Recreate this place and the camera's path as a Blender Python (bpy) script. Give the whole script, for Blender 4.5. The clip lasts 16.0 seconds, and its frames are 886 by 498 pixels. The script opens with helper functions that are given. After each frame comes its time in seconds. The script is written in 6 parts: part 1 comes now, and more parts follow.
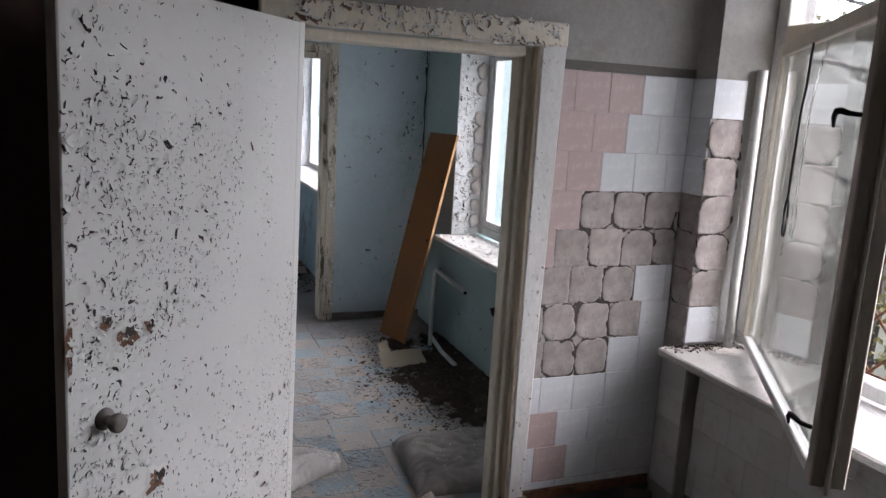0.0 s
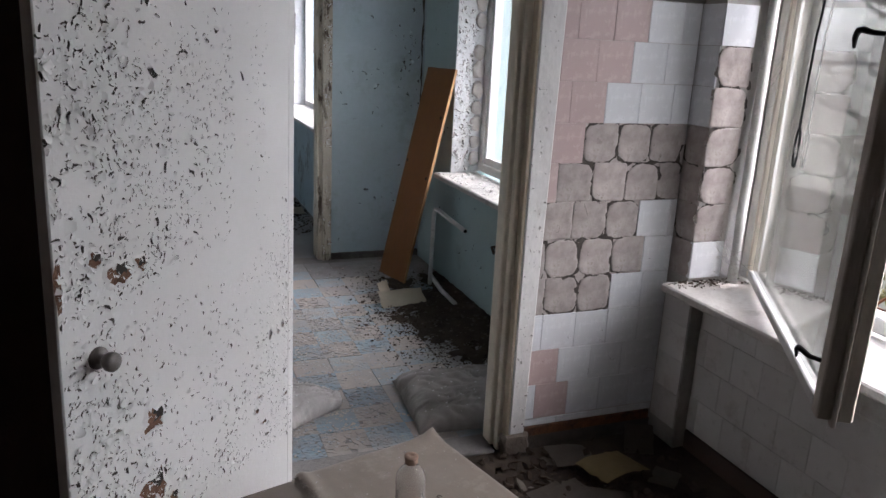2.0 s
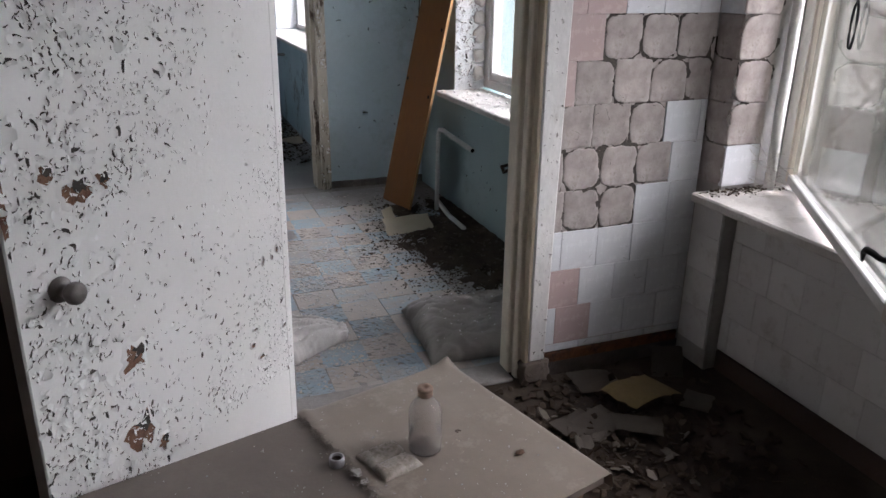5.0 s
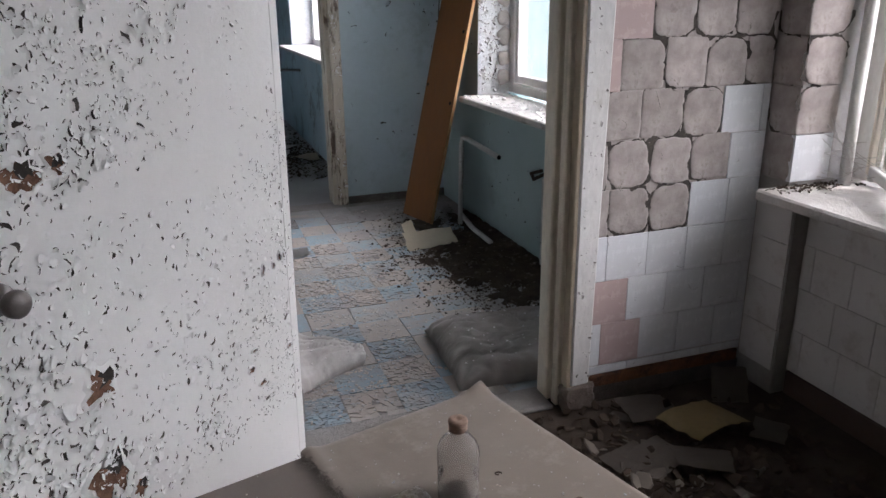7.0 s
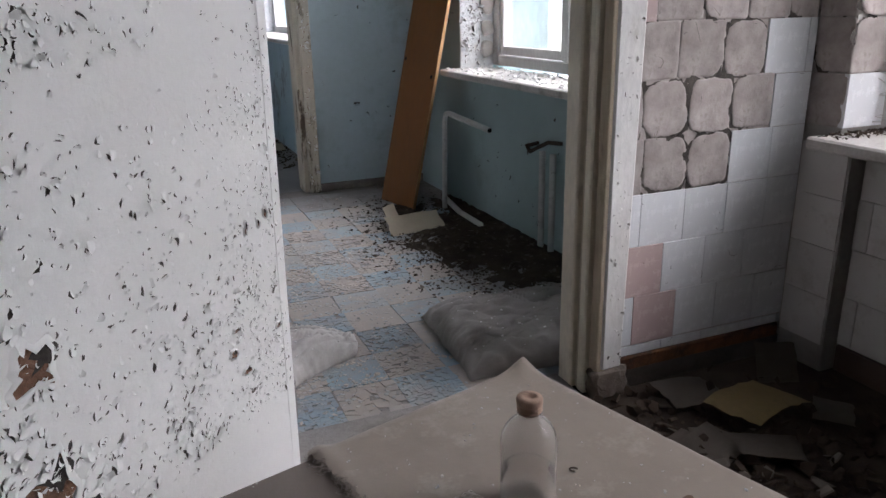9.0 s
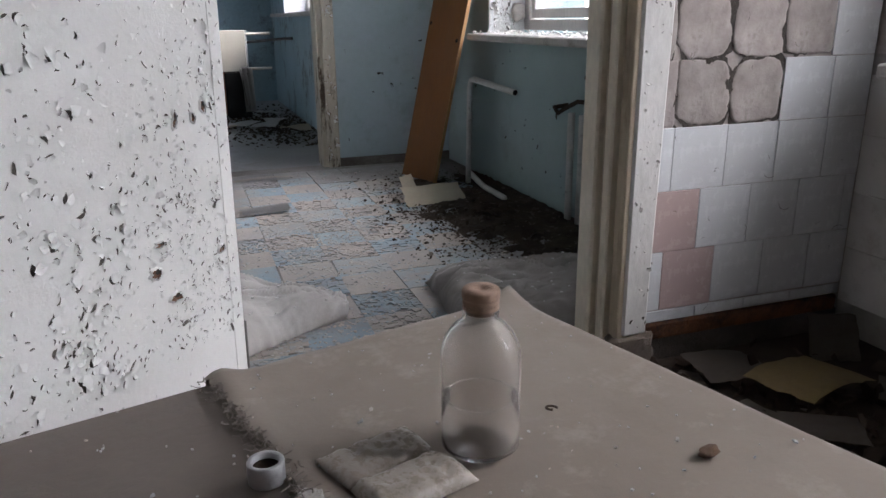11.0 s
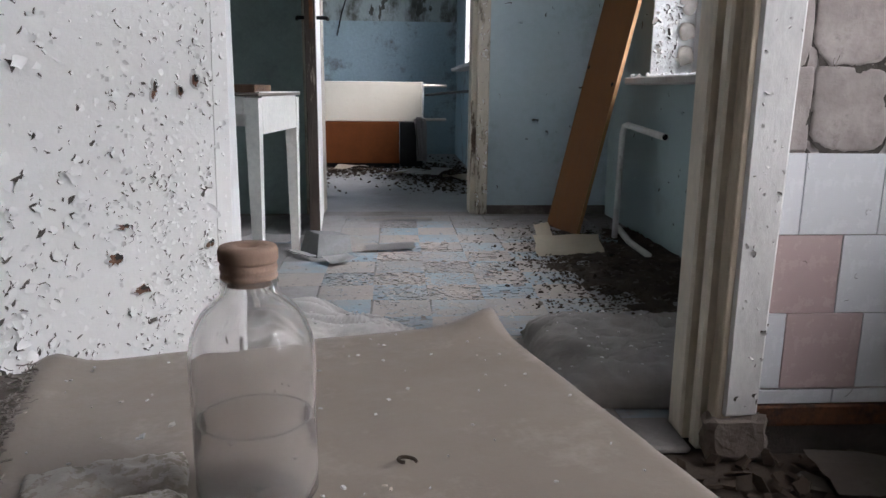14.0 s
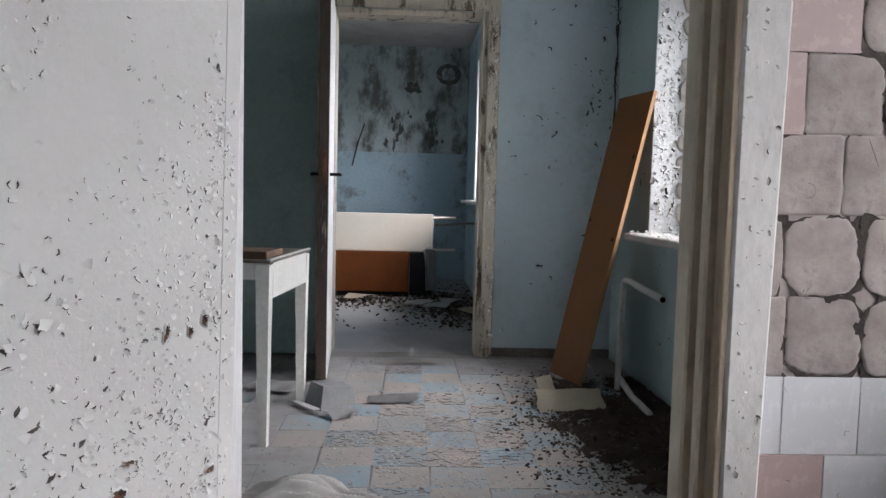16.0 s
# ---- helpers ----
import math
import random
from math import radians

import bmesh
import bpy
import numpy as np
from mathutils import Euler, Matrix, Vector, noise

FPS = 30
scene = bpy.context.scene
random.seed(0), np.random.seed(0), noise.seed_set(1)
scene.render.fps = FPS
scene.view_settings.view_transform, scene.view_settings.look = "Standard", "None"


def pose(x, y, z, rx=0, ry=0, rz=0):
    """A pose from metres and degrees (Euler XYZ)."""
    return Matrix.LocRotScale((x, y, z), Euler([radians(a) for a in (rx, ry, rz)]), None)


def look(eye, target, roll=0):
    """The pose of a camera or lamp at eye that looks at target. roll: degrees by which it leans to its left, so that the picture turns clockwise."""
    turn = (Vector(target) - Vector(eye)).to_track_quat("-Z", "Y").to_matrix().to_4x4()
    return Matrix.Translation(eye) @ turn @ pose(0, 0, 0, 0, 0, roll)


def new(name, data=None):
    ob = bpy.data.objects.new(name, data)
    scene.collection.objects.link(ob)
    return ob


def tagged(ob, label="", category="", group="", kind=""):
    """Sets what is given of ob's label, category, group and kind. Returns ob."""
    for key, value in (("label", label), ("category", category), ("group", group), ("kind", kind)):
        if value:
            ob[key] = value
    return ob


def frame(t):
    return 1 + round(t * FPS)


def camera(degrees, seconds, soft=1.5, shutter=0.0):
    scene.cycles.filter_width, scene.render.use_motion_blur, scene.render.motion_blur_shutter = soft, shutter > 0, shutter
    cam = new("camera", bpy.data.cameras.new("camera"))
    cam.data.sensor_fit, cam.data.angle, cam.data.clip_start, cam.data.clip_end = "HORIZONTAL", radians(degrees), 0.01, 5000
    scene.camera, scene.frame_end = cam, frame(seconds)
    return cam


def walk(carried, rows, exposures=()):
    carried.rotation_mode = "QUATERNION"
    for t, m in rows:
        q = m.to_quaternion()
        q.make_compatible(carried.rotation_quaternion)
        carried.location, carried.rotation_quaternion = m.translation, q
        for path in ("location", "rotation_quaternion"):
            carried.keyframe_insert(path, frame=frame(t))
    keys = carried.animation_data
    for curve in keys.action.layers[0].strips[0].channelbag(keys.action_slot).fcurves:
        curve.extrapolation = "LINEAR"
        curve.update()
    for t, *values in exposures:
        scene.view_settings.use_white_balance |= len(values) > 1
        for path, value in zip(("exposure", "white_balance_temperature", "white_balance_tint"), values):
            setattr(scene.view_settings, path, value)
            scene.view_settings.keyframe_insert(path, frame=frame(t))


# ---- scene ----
cam = camera(61.8, 16.0)
PATH = [
    (0, (0.31, -0.21, 1.779), (1.013, 1.624, 1.401), 3.2),
    (0.5, (0.317, -0.198, 1.773), (1.035, 1.622, 1.362), 3.3),
    (1, (0.32, -0.186, 1.765), (1.023, 1.63, 1.307), 3.1),
    (1.5, (0.327, -0.166, 1.752), (1.037, 1.634, 1.246), 3.0),
    (2, (0.331, -0.15, 1.741), (1.031, 1.647, 1.21), 2.8),
    (2.5, (0.338, -0.134, 1.73), (1.036, 1.657, 1.175), 2.3),
    (3, (0.345, -0.114, 1.715), (1.031, 1.669, 1.123), 1.5),
    (3.5, (0.358, -0.09, 1.692), (1.035, 1.684, 1.062), 0.8),
    (4, (0.378, -0.052, 1.664), (1.113, 1.674, 0.971), 1.7),
    (4.2, (0.383, -0.026, 1.651), (1.097, 1.702, 0.942), 1.5),
    (6.3, (0.495, 0.251, 1.486), (1.121, 2.027, 0.812), -0.7),
    (6.5, (0.508, 0.281, 1.465), (1.116, 2.064, 0.791), -1.2),
    (7, (0.495, 0.38, 1.423), (1.121, 2.169, 0.785), -0.7),
    (7.5, (0.468, 0.497, 1.351), (1.065, 2.299, 0.721), -1.2),
    (8, (0.466, 0.591, 1.285), (1.099, 2.366, 0.616), -1.5),
    (8.2, (0.458, 0.637, 1.257), (1.118, 2.405, 0.594), -1.6),
    (10.3, (0.554, 0.803, 1.055), (1.315, 2.562, 0.484), -0.9),
    (10.5, (0.585, 0.834, 1.015), (1.282, 2.618, 0.438), -1.4),
    (11, (0.671, 0.909, 0.913), (1.291, 2.714, 0.317), -0.7),
    (11.5, (0.728, 0.939, 0.828), (1.213, 2.797, 0.268), -1.8),
    (12, (0.809, 0.956, 0.782), (1.144, 2.856, 0.255), -1.2),
    (12.5, (0.895, 0.993, 0.748), (1.084, 2.92, 0.248), 0.3),
    (13, (0.955, 1.034, 0.738), (1.106, 2.972, 0.27), 0.4),
    (13.5, (0.997, 1.064, 0.737), (1.16, 3.007, 0.293), 0.4),
    (14, (1.027, 1.074, 0.756), (1.154, 3.025, 0.335), 0.6),
    (14.5, (1.044, 1.081, 0.778), (1.153, 3.038, 0.378), 0.7),
    (15, (1.065, 1.07, 0.838), (1.147, 3.035, 0.477), 0.5),
    (15.5, (1.072, 1.05, 0.919), (1.162, 3.028, 0.64), 1.5),
    (16, (1.059, 1.019, 0.991), (1.151, 3.012, 0.853), 1.4),
]
EXPOSURES = [(0, 1.94, 6000, 17), (3.5, 2.06, 6020, 17), (8, 2.06, 6000, 17), (10.5, 2.11, 5980, 16), (12, 2.15, 5980, 15), (14.8, 2.13, 5960, 15), (16, 2.08, 6060, 15)]
walk(cam, [(t, look(eye, target, roll)) for t, eye, target, roll in PATH], EXPOSURES)
BACKDROP = 5.6

# ---- light ----
world = bpy.data.worlds.new("overcast_sky")
scene.world = world
world.use_nodes = True
wn = world.node_tree
sky = wn.nodes.new("ShaderNodeTexSky")
sky.sky_type = "NISHITA"
sky.sun_disc = False
sky.sun_elevation = radians(42)
sky.sun_rotation = radians(111)
sky.air_density, sky.dust_density, sky.ozone_density = 1.0, 3.0, 1.0
wn.nodes["Background"].inputs["Strength"].default_value = 0.15
wn.links.new(sky.outputs[0], wn.nodes["Background"].inputs[0])

sun = new("sun", bpy.data.lights.new("sun", "SUN"))
sun.data.energy, sun.data.angle, sun.data.color = 1.5, radians(40), (1.0, 0.97, 0.94)
sun.matrix_world = look((10, -3.8, 9.6), (0, 0, 0))

# ---- materials ----
def material(name, rough=0.7, metal=0.0):
    m = bpy.data.materials.new(name)
    m.use_nodes = True
    b = m.node_tree.nodes["Principled BSDF"]
    b.inputs["Roughness"].default_value = rough
    b.inputs["Metallic"].default_value = metal
    return m, m.node_tree, b


def add(nt, kind, **kw):
    n = nt.nodes.new(kind)
    for k, v in kw.items():
        n.inputs[k].default_value = v
    return n


def noise_node(nt, scale, detail=5, rough=0.6, stretch=None, laid=False):
    """laid: the pattern runs on across neighbouring pieces."""
    if laid:
        geo = nt.nodes.new("ShaderNodeNewGeometry")
        n = add(nt, "ShaderNodeTexNoise", Scale=scale, Detail=detail, Roughness=rough)
        nt.links.new(geo.outputs["Position"], n.inputs["Vector"])
        return n
    co = nt.nodes.new("ShaderNodeTexCoord")
    n = add(nt, "ShaderNodeTexNoise", Scale=scale, Detail=detail, Roughness=rough)
    if stretch:
        mp = nt.nodes.new("ShaderNodeMapping")
        mp.inputs["Scale"].default_value = stretch
        nt.links.new(co.outputs["Object"], mp.inputs["Vector"])
        nt.links.new(mp.outputs[0], n.inputs["Vector"])
    else:
        nt.links.new(co.outputs["Object"], n.inputs["Vector"])
    return n


def ramp(nt, source, stops):
    r = nt.nodes.new("ShaderNodeValToRGB")
    e = r.color_ramp.elements
    while len(e) < len(stops):
        e.new(0.5)
    for el, (p, c) in zip(e, stops):
        el.position = p
        el.color = (*c, 1) if len(c) == 3 else (c[0], c[0], c[0], 1)
    nt.links.new(source, r.inputs["Fac"])
    return r


def mix(nt, fac, a, b, blend="MIX"):
    n = nt.nodes.new("ShaderNodeMix")
    n.data_type, n.blend_type = "RGBA", blend
    for sock, v in ((n.inputs[0], fac), (n.inputs[6], a), (n.inputs[7], b)):
        if isinstance(v, (int, float)):
            sock.default_value = v
        elif isinstance(v, tuple):
            sock.default_value = (*v, 1)
        else:
            nt.links.new(v, sock)
    return n.outputs[2]


def surface(name, colours, scale=3.0, grain=60.0, dirt=(0.2, 0.17, 0.14), dirt_at=(0.55, 0.8), dirt_scale=2.2,
            rough=0.75, bump=0.25, vary=0.0, stretch=None, metal=0.0, bump_dist=0.01, even=0.80, laid=False):
    """A paint, plaster or cloth: two base colours by a broad noise, fine grain, dirt in patches, relief."""
    m, nt, b = material(name, rough, metal)
    big = noise_node(nt, scale, 6, 0.6, stretch, laid)
    base = ramp(nt, big.outputs["Fac"], [(0.3, colours[0]), (0.7, colours[1])]).outputs[0]
    fine = noise_node(nt, grain, 6, 0.7, stretch, laid)
    shade = ramp(nt, fine.outputs["Fac"], [(0.25, (even,)), (0.65, (1.0,))]).outputs[0]
    base = mix(nt, 1.0, base, shade, "MULTIPLY")
    stain = noise_node(nt, dirt_scale, 8, 0.72, stretch, laid)
    mask = ramp(nt, stain.outputs["Fac"], [(dirt_at[0], (0.0,)), (dirt_at[1], (1.0,))]).outputs[0]
    base = mix(nt, mask, base, dirt)
    if vary:
        info = nt.nodes.new("ShaderNodeObjectInfo")
        tone = ramp(nt, info.outputs["Random"], [(0.0, (1 - vary,)), (1.0, (1.0,))]).outputs[0]
        base = mix(nt, 1.0, base, tone, "MULTIPLY")
    nt.links.new(base, b.inputs["Base Color"])
    bp = add(nt, "ShaderNodeBump", Strength=bump, Distance=bump_dist)
    both = nt.nodes.new("ShaderNodeMath")
    both.operation = "ADD"
    nt.links.new(fine.outputs["Fac"], both.inputs[0])
    nt.links.new(stain.outputs["Fac"], both.inputs[1])
    nt.links.new(both.outputs[0], bp.inputs["Height"])
    nt.links.new(bp.outputs[0], b.inputs["Normal"])
    rr = ramp(nt, fine.outputs["Fac"], [(0.3, (max(0.05, rough - 0.12),)), (0.7, (min(1, rough + 0.1),))])
    nt.links.new(rr.outputs[0], b.inputs["Roughness"])
    return m


WHITE_PAINT = surface("white_door_paint", ((0.79, 0.775, 0.745), (0.86, 0.845, 0.815)), 2.0, 40, (0.66, 0.62, 0.57), (0.58, 0.95), 3.0, 0.5, 0.04, even=0.96)
FLAKE_WHITE = surface("curled_white_paint", ((0.66, 0.64, 0.61), (0.78, 0.77, 0.74)), 9, 80, (0.45, 0.41, 0.36), (0.6, 0.9), 6, 0.65, 0.15)
BARE_GREY = surface("bare_primer", ((0.03, 0.024, 0.020), (0.09, 0.075, 0.062)), 30, 160, (0.02, 0.014, 0.01), (0.55, 0.8), 20, 0.9, 0.4)
BARE_BROWN = surface("bare_fibreboard", ((0.15, 0.075, 0.045), (0.30, 0.165, 0.10)), 28, 140, (0.06, 0.03, 0.02), (0.5, 0.72), 22, 0.9, 0.6)
TRIM = surface("cream_trim_paint", ((0.75, 0.67, 0.55), (0.84, 0.77, 0.655)), 5, 60, (0.26, 0.20, 0.14), (0.60, 0.80), 7, 0.6, 0.18, stretch=(1, 1, 0.35))
TRIM_WHITE = surface("white_trim_paint", ((0.64, 0.63, 0.61), (0.75, 0.74, 0.72)), 5, 60, (0.26, 0.22, 0.18), (0.63, 0.82), 8, 0.6, 0.16, stretch=(1, 1, 0.4))
WEATHERED = surface("weathered_grey_wood", ((0.43, 0.37, 0.315), (0.60, 0.545, 0.485)), 8, 90, (0.75, 0.72, 0.68), (0.56, 0.64), 12, 0.85, 0.5, stretch=(1, 1, 0.2))
GROOVE = surface("tan_groove", ((0.44, 0.36, 0.26), (0.57, 0.48, 0.37)), 8, 90, (0.14, 0.10, 0.065), (0.58, 0.8), 10, 0.85, 0.4, stretch=(1, 1, 0.2))
TRIM_BROWN = surface("bare_brown_wood", ((0.08, 0.045, 0.025), (0.17, 0.10, 0.06)), 8, 90, (0.30, 0.24, 0.18), (0.6, 0.75), 10, 0.85, 0.5, stretch=(1, 1, 0.2))
PEEL_TRIM = surface("flaking_cream_trim", ((0.46, 0.40, 0.31), (0.56, 0.51, 0.42)), 6, 60, (0.09, 0.06, 0.04), (0.53, 0.60), 11, 0.7, 0.5, stretch=(1, 1, 0.3))
PLASTER = surface("grey_painted_plaster", ((0.32, 0.305, 0.283), (0.41, 0.39, 0.365)), 2.5, 50, (0.22, 0.195, 0.17), (0.53, 0.8), 3, 0.85, 0.25)
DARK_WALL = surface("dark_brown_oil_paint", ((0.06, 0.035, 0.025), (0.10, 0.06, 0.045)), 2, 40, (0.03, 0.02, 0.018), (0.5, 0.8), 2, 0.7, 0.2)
MORTAR = surface("grey_tile_mortar", ((0.30, 0.256, 0.236), (0.55, 0.495, 0.465)), 11, 55, (0.16, 0.135, 0.118), (0.56, 0.74), 14, 0.95, 0.2, vary=0.22, even=0.9)
MORTAR_DARK = surface("dark_mortar_bed", ((0.05, 0.04, 0.034), (0.12, 0.10, 0.085)), 8, 80, (0.05, 0.04, 0.035), (0.5, 0.75), 12, 1.0, 0.8)
TILE_WHITE = surface("white_glazed_tile", ((0.69, 0.705, 0.725), (0.76, 0.775, 0.795)), 2.5, 25, (0.48, 0.45, 0.42), (0.6, 0.9), 5, 0.25, 0.015, vary=0.14, even=0.985)
TILE_OLD = surface("dirty_cream_tile", ((0.60, 0.585, 0.56), (0.69, 0.675, 0.65)), 2.5, 25, (0.36, 0.32, 0.28), (0.54, 0.82), 6, 0.35, 0.03, vary=0.14, even=0.97, laid=True)
TILE_PINK = surface("pink_glazed_tile", ((0.50, 0.385, 0.365), (0.57, 0.45, 0.43)), 2.5, 25, (0.40, 0.31, 0.285), (0.6, 0.9), 5, 0.25, 0.015, vary=0.1, even=0.985)
BLUE_WALL = surface("blue_wall_paint", ((0.40, 0.49, 0.50), (0.475, 0.565, 0.625)), 0.9, 30, (0.22, 0.265, 0.26), (0.55, 0.85), 2.4, 0.5, 0.06, even=0.92)
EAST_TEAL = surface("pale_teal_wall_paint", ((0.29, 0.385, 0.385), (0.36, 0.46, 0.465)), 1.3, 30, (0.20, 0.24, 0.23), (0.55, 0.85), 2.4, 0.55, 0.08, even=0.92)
# wall colour of the room's unlit side, its shade included in the tone
TEAL_SHADED = surface("shaded_teal_paint", ((0.30, 0.372, 0.352), (0.37, 0.448, 0.424)), 1.3, 30, (0.15, 0.18, 0.17), (0.55, 0.85), 2.4, 0.5, 0.12)
MOULDY_WALL = surface("mouldy_blue_wall", ((0.30, 0.40, 0.45), (0.40, 0.51, 0.56)), 1.2, 30, (0.13, 0.135, 0.13), (0.54, 0.66), 2.6, 0.7, 0.2)
MOULDY_GREY = surface("mouldy_grey_limewash", ((0.30, 0.345, 0.34), (0.42, 0.475, 0.475)), 1.6, 30, (0.10, 0.105, 0.09), (0.46, 0.60), 4.2, 0.85, 0.25, stretch=(1, 1, 0.5))
REVEAL = surface("peeling_white_reveal", ((0.62, 0.62, 0.61), (0.75, 0.75, 0.74)), 8, 60, (0.30, 0.28, 0.26), (0.58, 0.75), 14, 0.8, 0.9)
SILL = surface("dusty_white_sill", ((0.50, 0.47, 0.43), (0.62, 0.60, 0.57)), 6, 80, (0.22, 0.19, 0.16), (0.55, 0.75), 9, 0.75, 0.5)
FLOOR_DUST = surface("dusty_floor", ((0.22, 0.205, 0.19), (0.31, 0.29, 0.275)), 3, 60, (0.085, 0.07, 0.058), (0.5, 0.75), 2.5, 0.95, 0.5)
FLOOR_DARK = surface("dirty_dark_floor", ((0.035, 0.026, 0.02), (0.08, 0.062, 0.048)), 4, 60, (0.02, 0.015, 0.012), (0.5, 0.75), 3, 0.95, 0.6)
LINO_BLUE = surface("dusty_blue_lino", ((0.26, 0.33, 0.38), (0.30, 0.39, 0.455)), 5, 60, (0.335, 0.312, 0.288), (0.41, 0.60), 3.0, 0.7, 0.15, vary=0.12, even=0.86, laid=True)
LINO_BEIGE = surface("dusty_beige_lino", ((0.40, 0.345, 0.30), (0.47, 0.40, 0.345)), 5, 60, (0.335, 0.312, 0.288), (0.41, 0.60), 3.0, 0.7, 0.15, vary=0.12, even=0.86, laid=True)
LINO_GREY = surface("grey_dusty_lino", ((0.28, 0.27, 0.262), (0.37, 0.358, 0.348)), 5, 60, (0.23, 0.21, 0.195), (0.50, 0.70), 3.5, 0.8, 0.2, vary=0.12, even=0.86, laid=True)
FAR_FLOOR = surface("pale_dusty_floor", ((0.25, 0.25, 0.25), (0.35, 0.35, 0.348)), 1.6, 60, (0.15, 0.135, 0.12), (0.54, 0.76), 2.5, 0.9, 0.3)
CHIPS = surface("fallen_paint_chips", ((0.30, 0.36, 0.40), (0.58, 0.48, 0.39)), 7, 60, (0.22, 0.195, 0.17), (0.56, 0.72), 9, 0.85, 0.2)
RUBBLE = surface("dark_rubble", ((0.034, 0.024, 0.017), (0.088, 0.066, 0.049)), 9, 80, (0.15, 0.122, 0.098), (0.62, 0.78), 9, 0.95, 0.5)
OILCLOTH = surface("dusty_beige_oilcloth", ((0.205, 0.170, 0.138), (0.26, 0.219, 0.182)), 4, 45, (0.33, 0.286, 0.242), (0.54, 0.74), 11, 0.5, 0.08, even=0.9)
TABLE_TOP = surface("dirty_brown_tabletop", ((0.135, 0.112, 0.093), (0.185, 0.155, 0.131)), 4, 50, (0.14, 0.11, 0.09), (0.5, 0.8), 6, 0.7, 0.2)
BOARD = surface("orange_brown_chipboard", ((0.165, 0.069, 0.023), (0.215, 0.097, 0.036)), 2, 40, (0.11, 0.046, 0.017), (0.55, 0.9), 2, 0.62, 0.1, stretch=(1, 1, 0.25))
BOARD_EDGE = surface("raw_board_edge", ((0.32, 0.165, 0.065), (0.42, 0.23, 0.10)), 6, 60, (0.2, 0.10, 0.04), (0.6, 0.85), 9, 0.7, 0.2)
CLOTH = surface("dirty_white_pillowcase", ((0.46, 0.43, 0.40), (0.58, 0.55, 0.52)), 3, 34, (0.30, 0.27, 0.24), (0.55, 0.85), 4, 0.95, 0.2, stretch=(1, 0.45, 1), bump_dist=0.008, even=0.9)
CLOTH_GREY = surface("dirty_grey_ticking", ((0.30, 0.272, 0.248), (0.40, 0.375, 0.355)), 3, 40, (0.20, 0.165, 0.14), (0.5, 0.75), 3.5, 0.95, 0.25, stretch=(0.35, 1, 1), bump_dist=0.008, even=0.84)
PAPER = surface("yellowed_paper", ((0.50, 0.44, 0.34), (0.58, 0.52, 0.42)), 5, 60, (0.34, 0.28, 0.20), (0.58, 0.85), 6, 0.9, 0.15)
PAPER_WHITE = surface("dusty_white_paper", ((0.46, 0.45, 0.44), (0.58, 0.57, 0.56)), 5, 60, (0.28, 0.26, 0.24), (0.58, 0.85), 6, 0.9, 0.15)
# dirty card, darkened further to carry the shade below the sill
CARD_DIRTY_SHADED = surface("dirty_shaded_card", ((0.095, 0.079, 0.063), (0.165, 0.14, 0.113)), 5, 60, (0.06, 0.05, 0.04), (0.5, 0.8), 6, 0.9, 0.2)
PAPER_YELLOW = surface("dirty_ochre_card", ((0.25, 0.185, 0.085), (0.33, 0.255, 0.13)), 5, 60, (0.15, 0.11, 0.06), (0.52, 0.8), 6, 0.9, 0.2)
RUST = surface("rusty_iron", ((0.13, 0.05, 0.02), (0.25, 0.10, 0.04)), 14, 90, (0.04, 0.022, 0.014), (0.44, 0.62), 12, 0.85, 0.5, metal=0.2)
PIPE_PAINT = surface("chipped_white_pipe_paint", ((0.52, 0.52, 0.49), (0.64, 0.64, 0.61)), 9, 60, (0.16, 0.13, 0.10), (0.6, 0.7), 16, 0.5, 0.3)
DESK_WHITE = surface("white_desk_paint", ((0.70, 0.68, 0.63), (0.80, 0.78, 0.73)), 3, 50, (0.42, 0.37, 0.31), (0.64, 0.9), 5, 0.5, 0.1)
CREAM_PANEL = surface("cream_panel", ((0.58, 0.54, 0.45), (0.66, 0.62, 0.53)), 2, 40, (0.42, 0.37, 0.29), (0.6, 0.9), 4, 0.55, 0.03, even=0.95)
ORANGE_PANEL = surface("orange_veneer", ((0.10, 0.030, 0.009), (0.15, 0.046, 0.013)), 2, 40, (0.07, 0.02, 0.007), (0.5, 0.9), 3, 0.85, 0.1)
BLACK = surface("black_vinyl", ((0.008, 0.008, 0.009), (0.018, 0.018, 0.018)), 4, 60, (0.02, 0.019, 0.018), (0.6, 0.9), 6, 0.95, 0.2)
STEEL = surface("dull_aluminium", ((0.42, 0.42, 0.43), (0.55, 0.55, 0.56)), 10, 120, (0.22, 0.20, 0.18), (0.55, 0.8), 14, 0.45, 0.2, metal=0.7)
KNOB = surface("tarnished_knob_metal", ((0.16, 0.145, 0.13), (0.25, 0.23, 0.21)), 12, 120, (0.09, 0.07, 0.06), (0.5, 0.8), 14, 0.4, 0.2, metal=0.7)
CORK = surface("brown_rubber_stopper", ((0.26, 0.165, 0.115), (0.38, 0.255, 0.185)), 20, 120, (0.13, 0.08, 0.052), (0.5, 0.75), 40, 0.7, 0.2)
PACKET = surface("dusty_foil_packet", ((0.27, 0.235, 0.195), (0.39, 0.345, 0.295)), 16, 90, (0.21, 0.17, 0.13), (0.55, 0.8), 14, 0.3, 0.2)
WEB = surface("grey_cobweb_lint", ((0.40, 0.375, 0.345), (0.52, 0.50, 0.47)), 16, 120, (0.22, 0.19, 0.16), (0.5, 0.75), 20, 1.0, 0.4)
